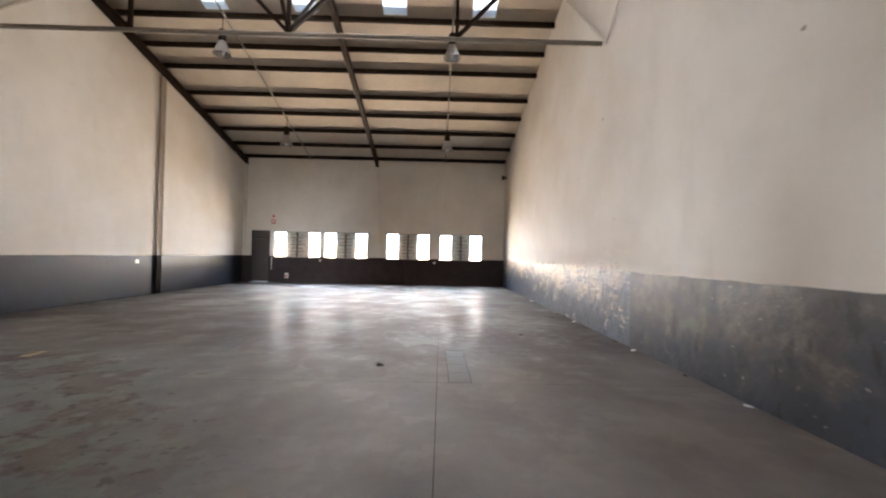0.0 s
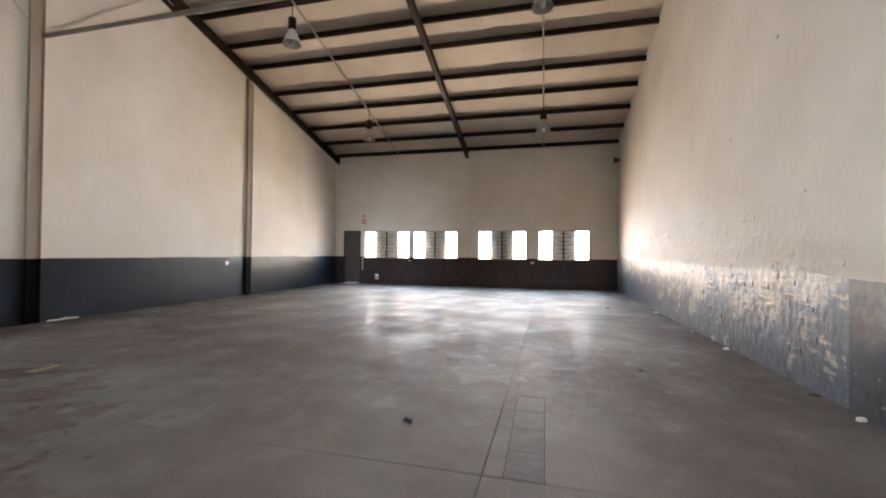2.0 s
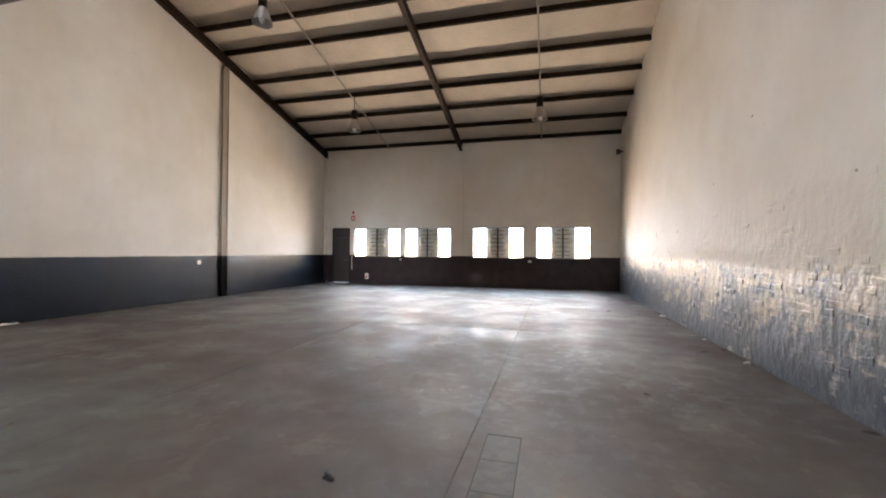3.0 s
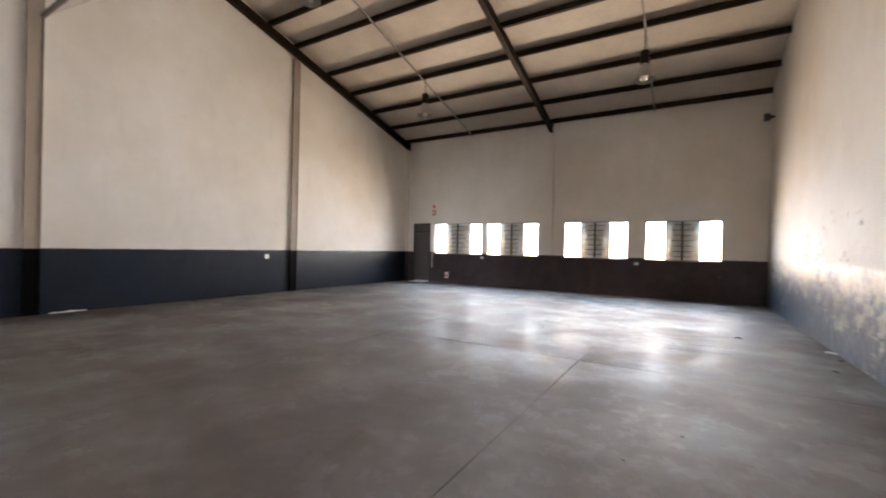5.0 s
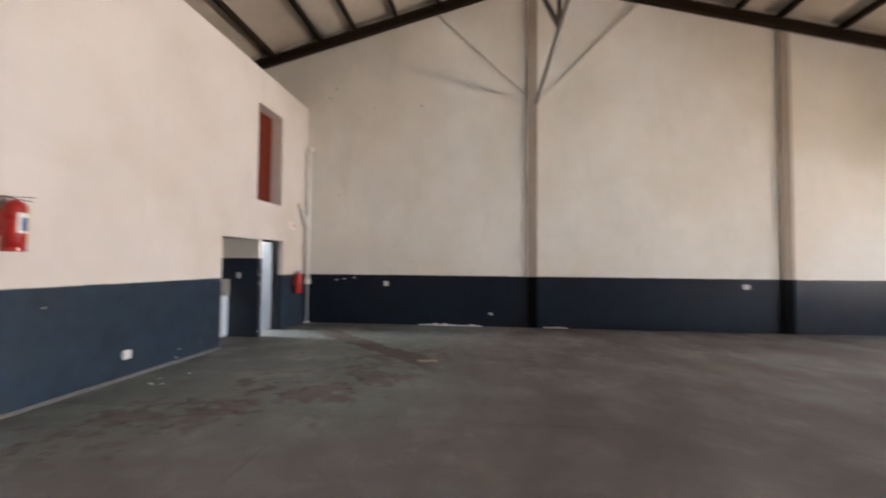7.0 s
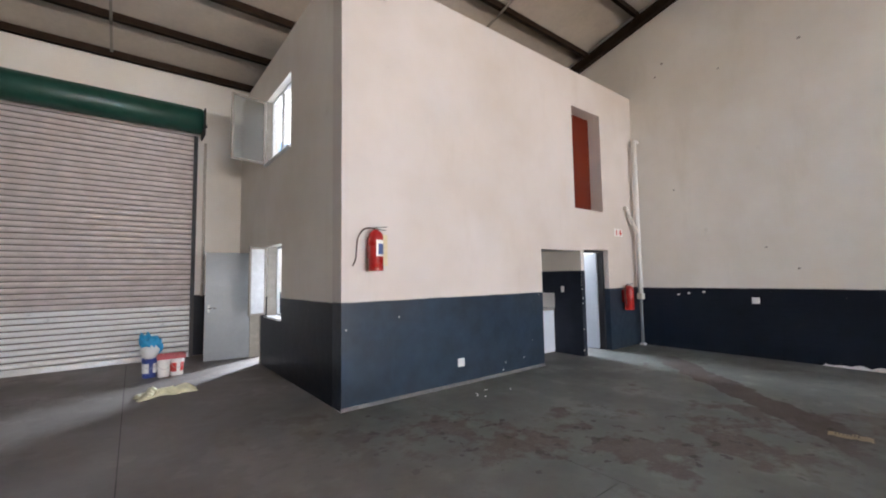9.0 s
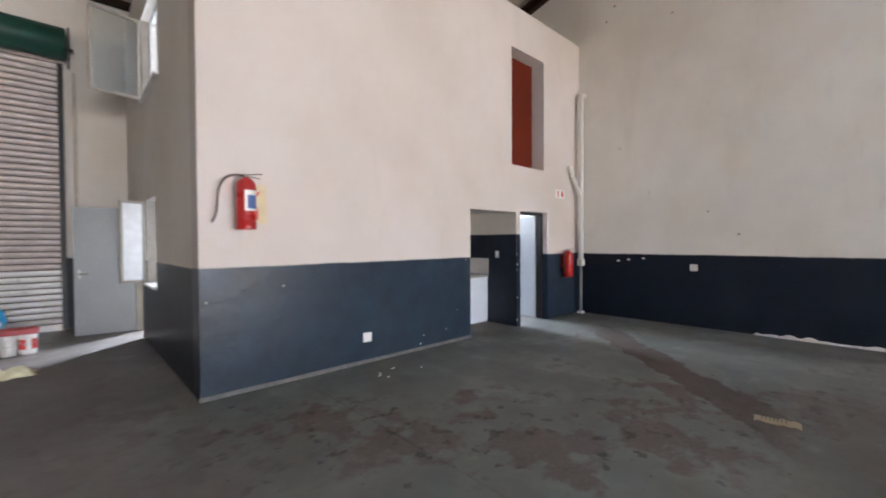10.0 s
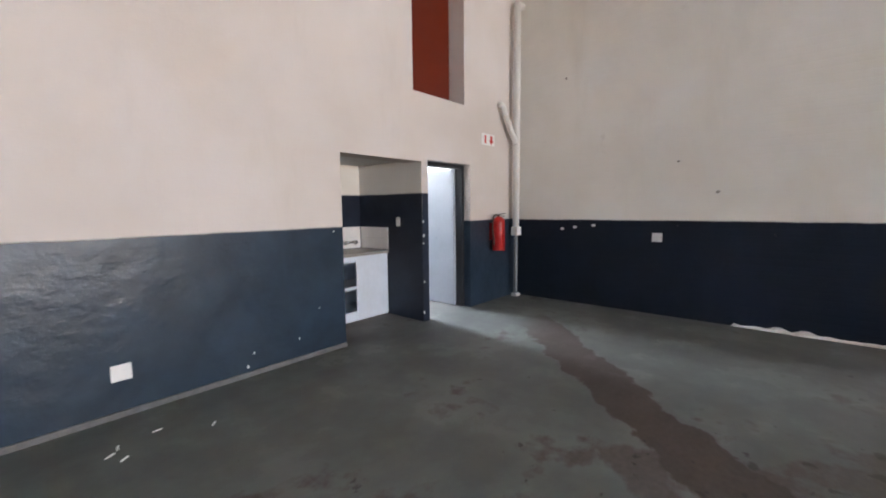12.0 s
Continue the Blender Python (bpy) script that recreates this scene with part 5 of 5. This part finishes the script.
# old fixing holes and knocks in the upper walls
for x, y, z, r in ((XL, 4.34, 5.71, 0.03), (XL, 3.09, 5.68, 0.022), (XL, 2.03, 6.24, 0.03), (XL, 1.87, 5.99, 0.025), (XL, 2.14, 3.37, 0.02), (XL, 3.67, 2.03, 0.018), (XL, 4.11, 1.63, 0.024),
                   (XR, 7.47, 4.24, 0.035), (XR - 0.02, 3.02, 3.56, 0.03), (XR, 8.8, 3.3, 0.025), (XR, 10.1, 2.6, 0.02), (XR, 6.9, 2.2, 0.02)):
    bm = bmesh.new()
    bmesh.ops.create_icosphere(bm, subdivisions=2, radius=r)
    for v in bm.verts:
        v.co = Vector((v.co.x * 0.12, v.co.y * (1 + 0.5 * noise.noise(v.co * 50 + Vector((z, 0, 0)))), v.co.z * (0.8 + 0.5 * noise.noise(v.co * 45))))
    ob = single("wall_knock", bm, KNOCK, "small dark knock in the wall paint", "wall mark", "wall marks")
    ob.location = (x, y, z)

# ---- proud bricks under the worn paint of the east wall ----
rng = random.Random(11)
shapes = []
for k in range(10):
    half = (0.105, 0.10, 0.05, 0.07, 0.105, 0.055, 0.09, 0.045, 0.10, 0.065)[k]
    bm = boxed(-0.014, -half, -0.034, 0.014, half, 0.034, bevel=0.011)
    for v in bm.verts:
        q = v.co * 17 + Vector((k * 3.7, 0, 0))
        v.co += Vector((0.006 * noise.noise(q * 1.3), 0.022 * noise.noise(q), 0.016 * noise.noise(q + Vector((0, 9, 0)))))
    bmesh.ops.recalc_face_normals(bm, faces=bm.faces)
    me = bpy.data.meshes.new("brick")
    bm.to_mesh(me)
    bm.free()
    me.materials.append(WALL_WORN)
    shapes.append(me)
east = bpy.data.objects["wall_east"]
count = 0
for course in range(3, 26):
    z = 0.045 + course * 0.085
    for n in range(0, 38):
        y = 6.36 + n * 0.232 + (course % 2) * 0.116
        keep = 0.3 if 9 < course < 18 else 0.12
        keep *= 1.0 if y < 11 else 0.55
        if rng.random() < keep and noise.noise(Vector((y * 0.9, z * 1.6, 2))) > -0.12 and count < 300:
            b = new("brick", shapes[rng.randrange(10)])
            b.parent = east
            b.location = (XR + 0.0105 - 0.004 * rng.random(), y + rng.uniform(-0.04, 0.04), z + rng.uniform(-0.012, 0.012))
            b.rotation_euler = (radians(rng.uniform(-5, 5)), radians(rng.uniform(-3, 3)), radians(rng.uniform(-2, 2)))
            count += 1
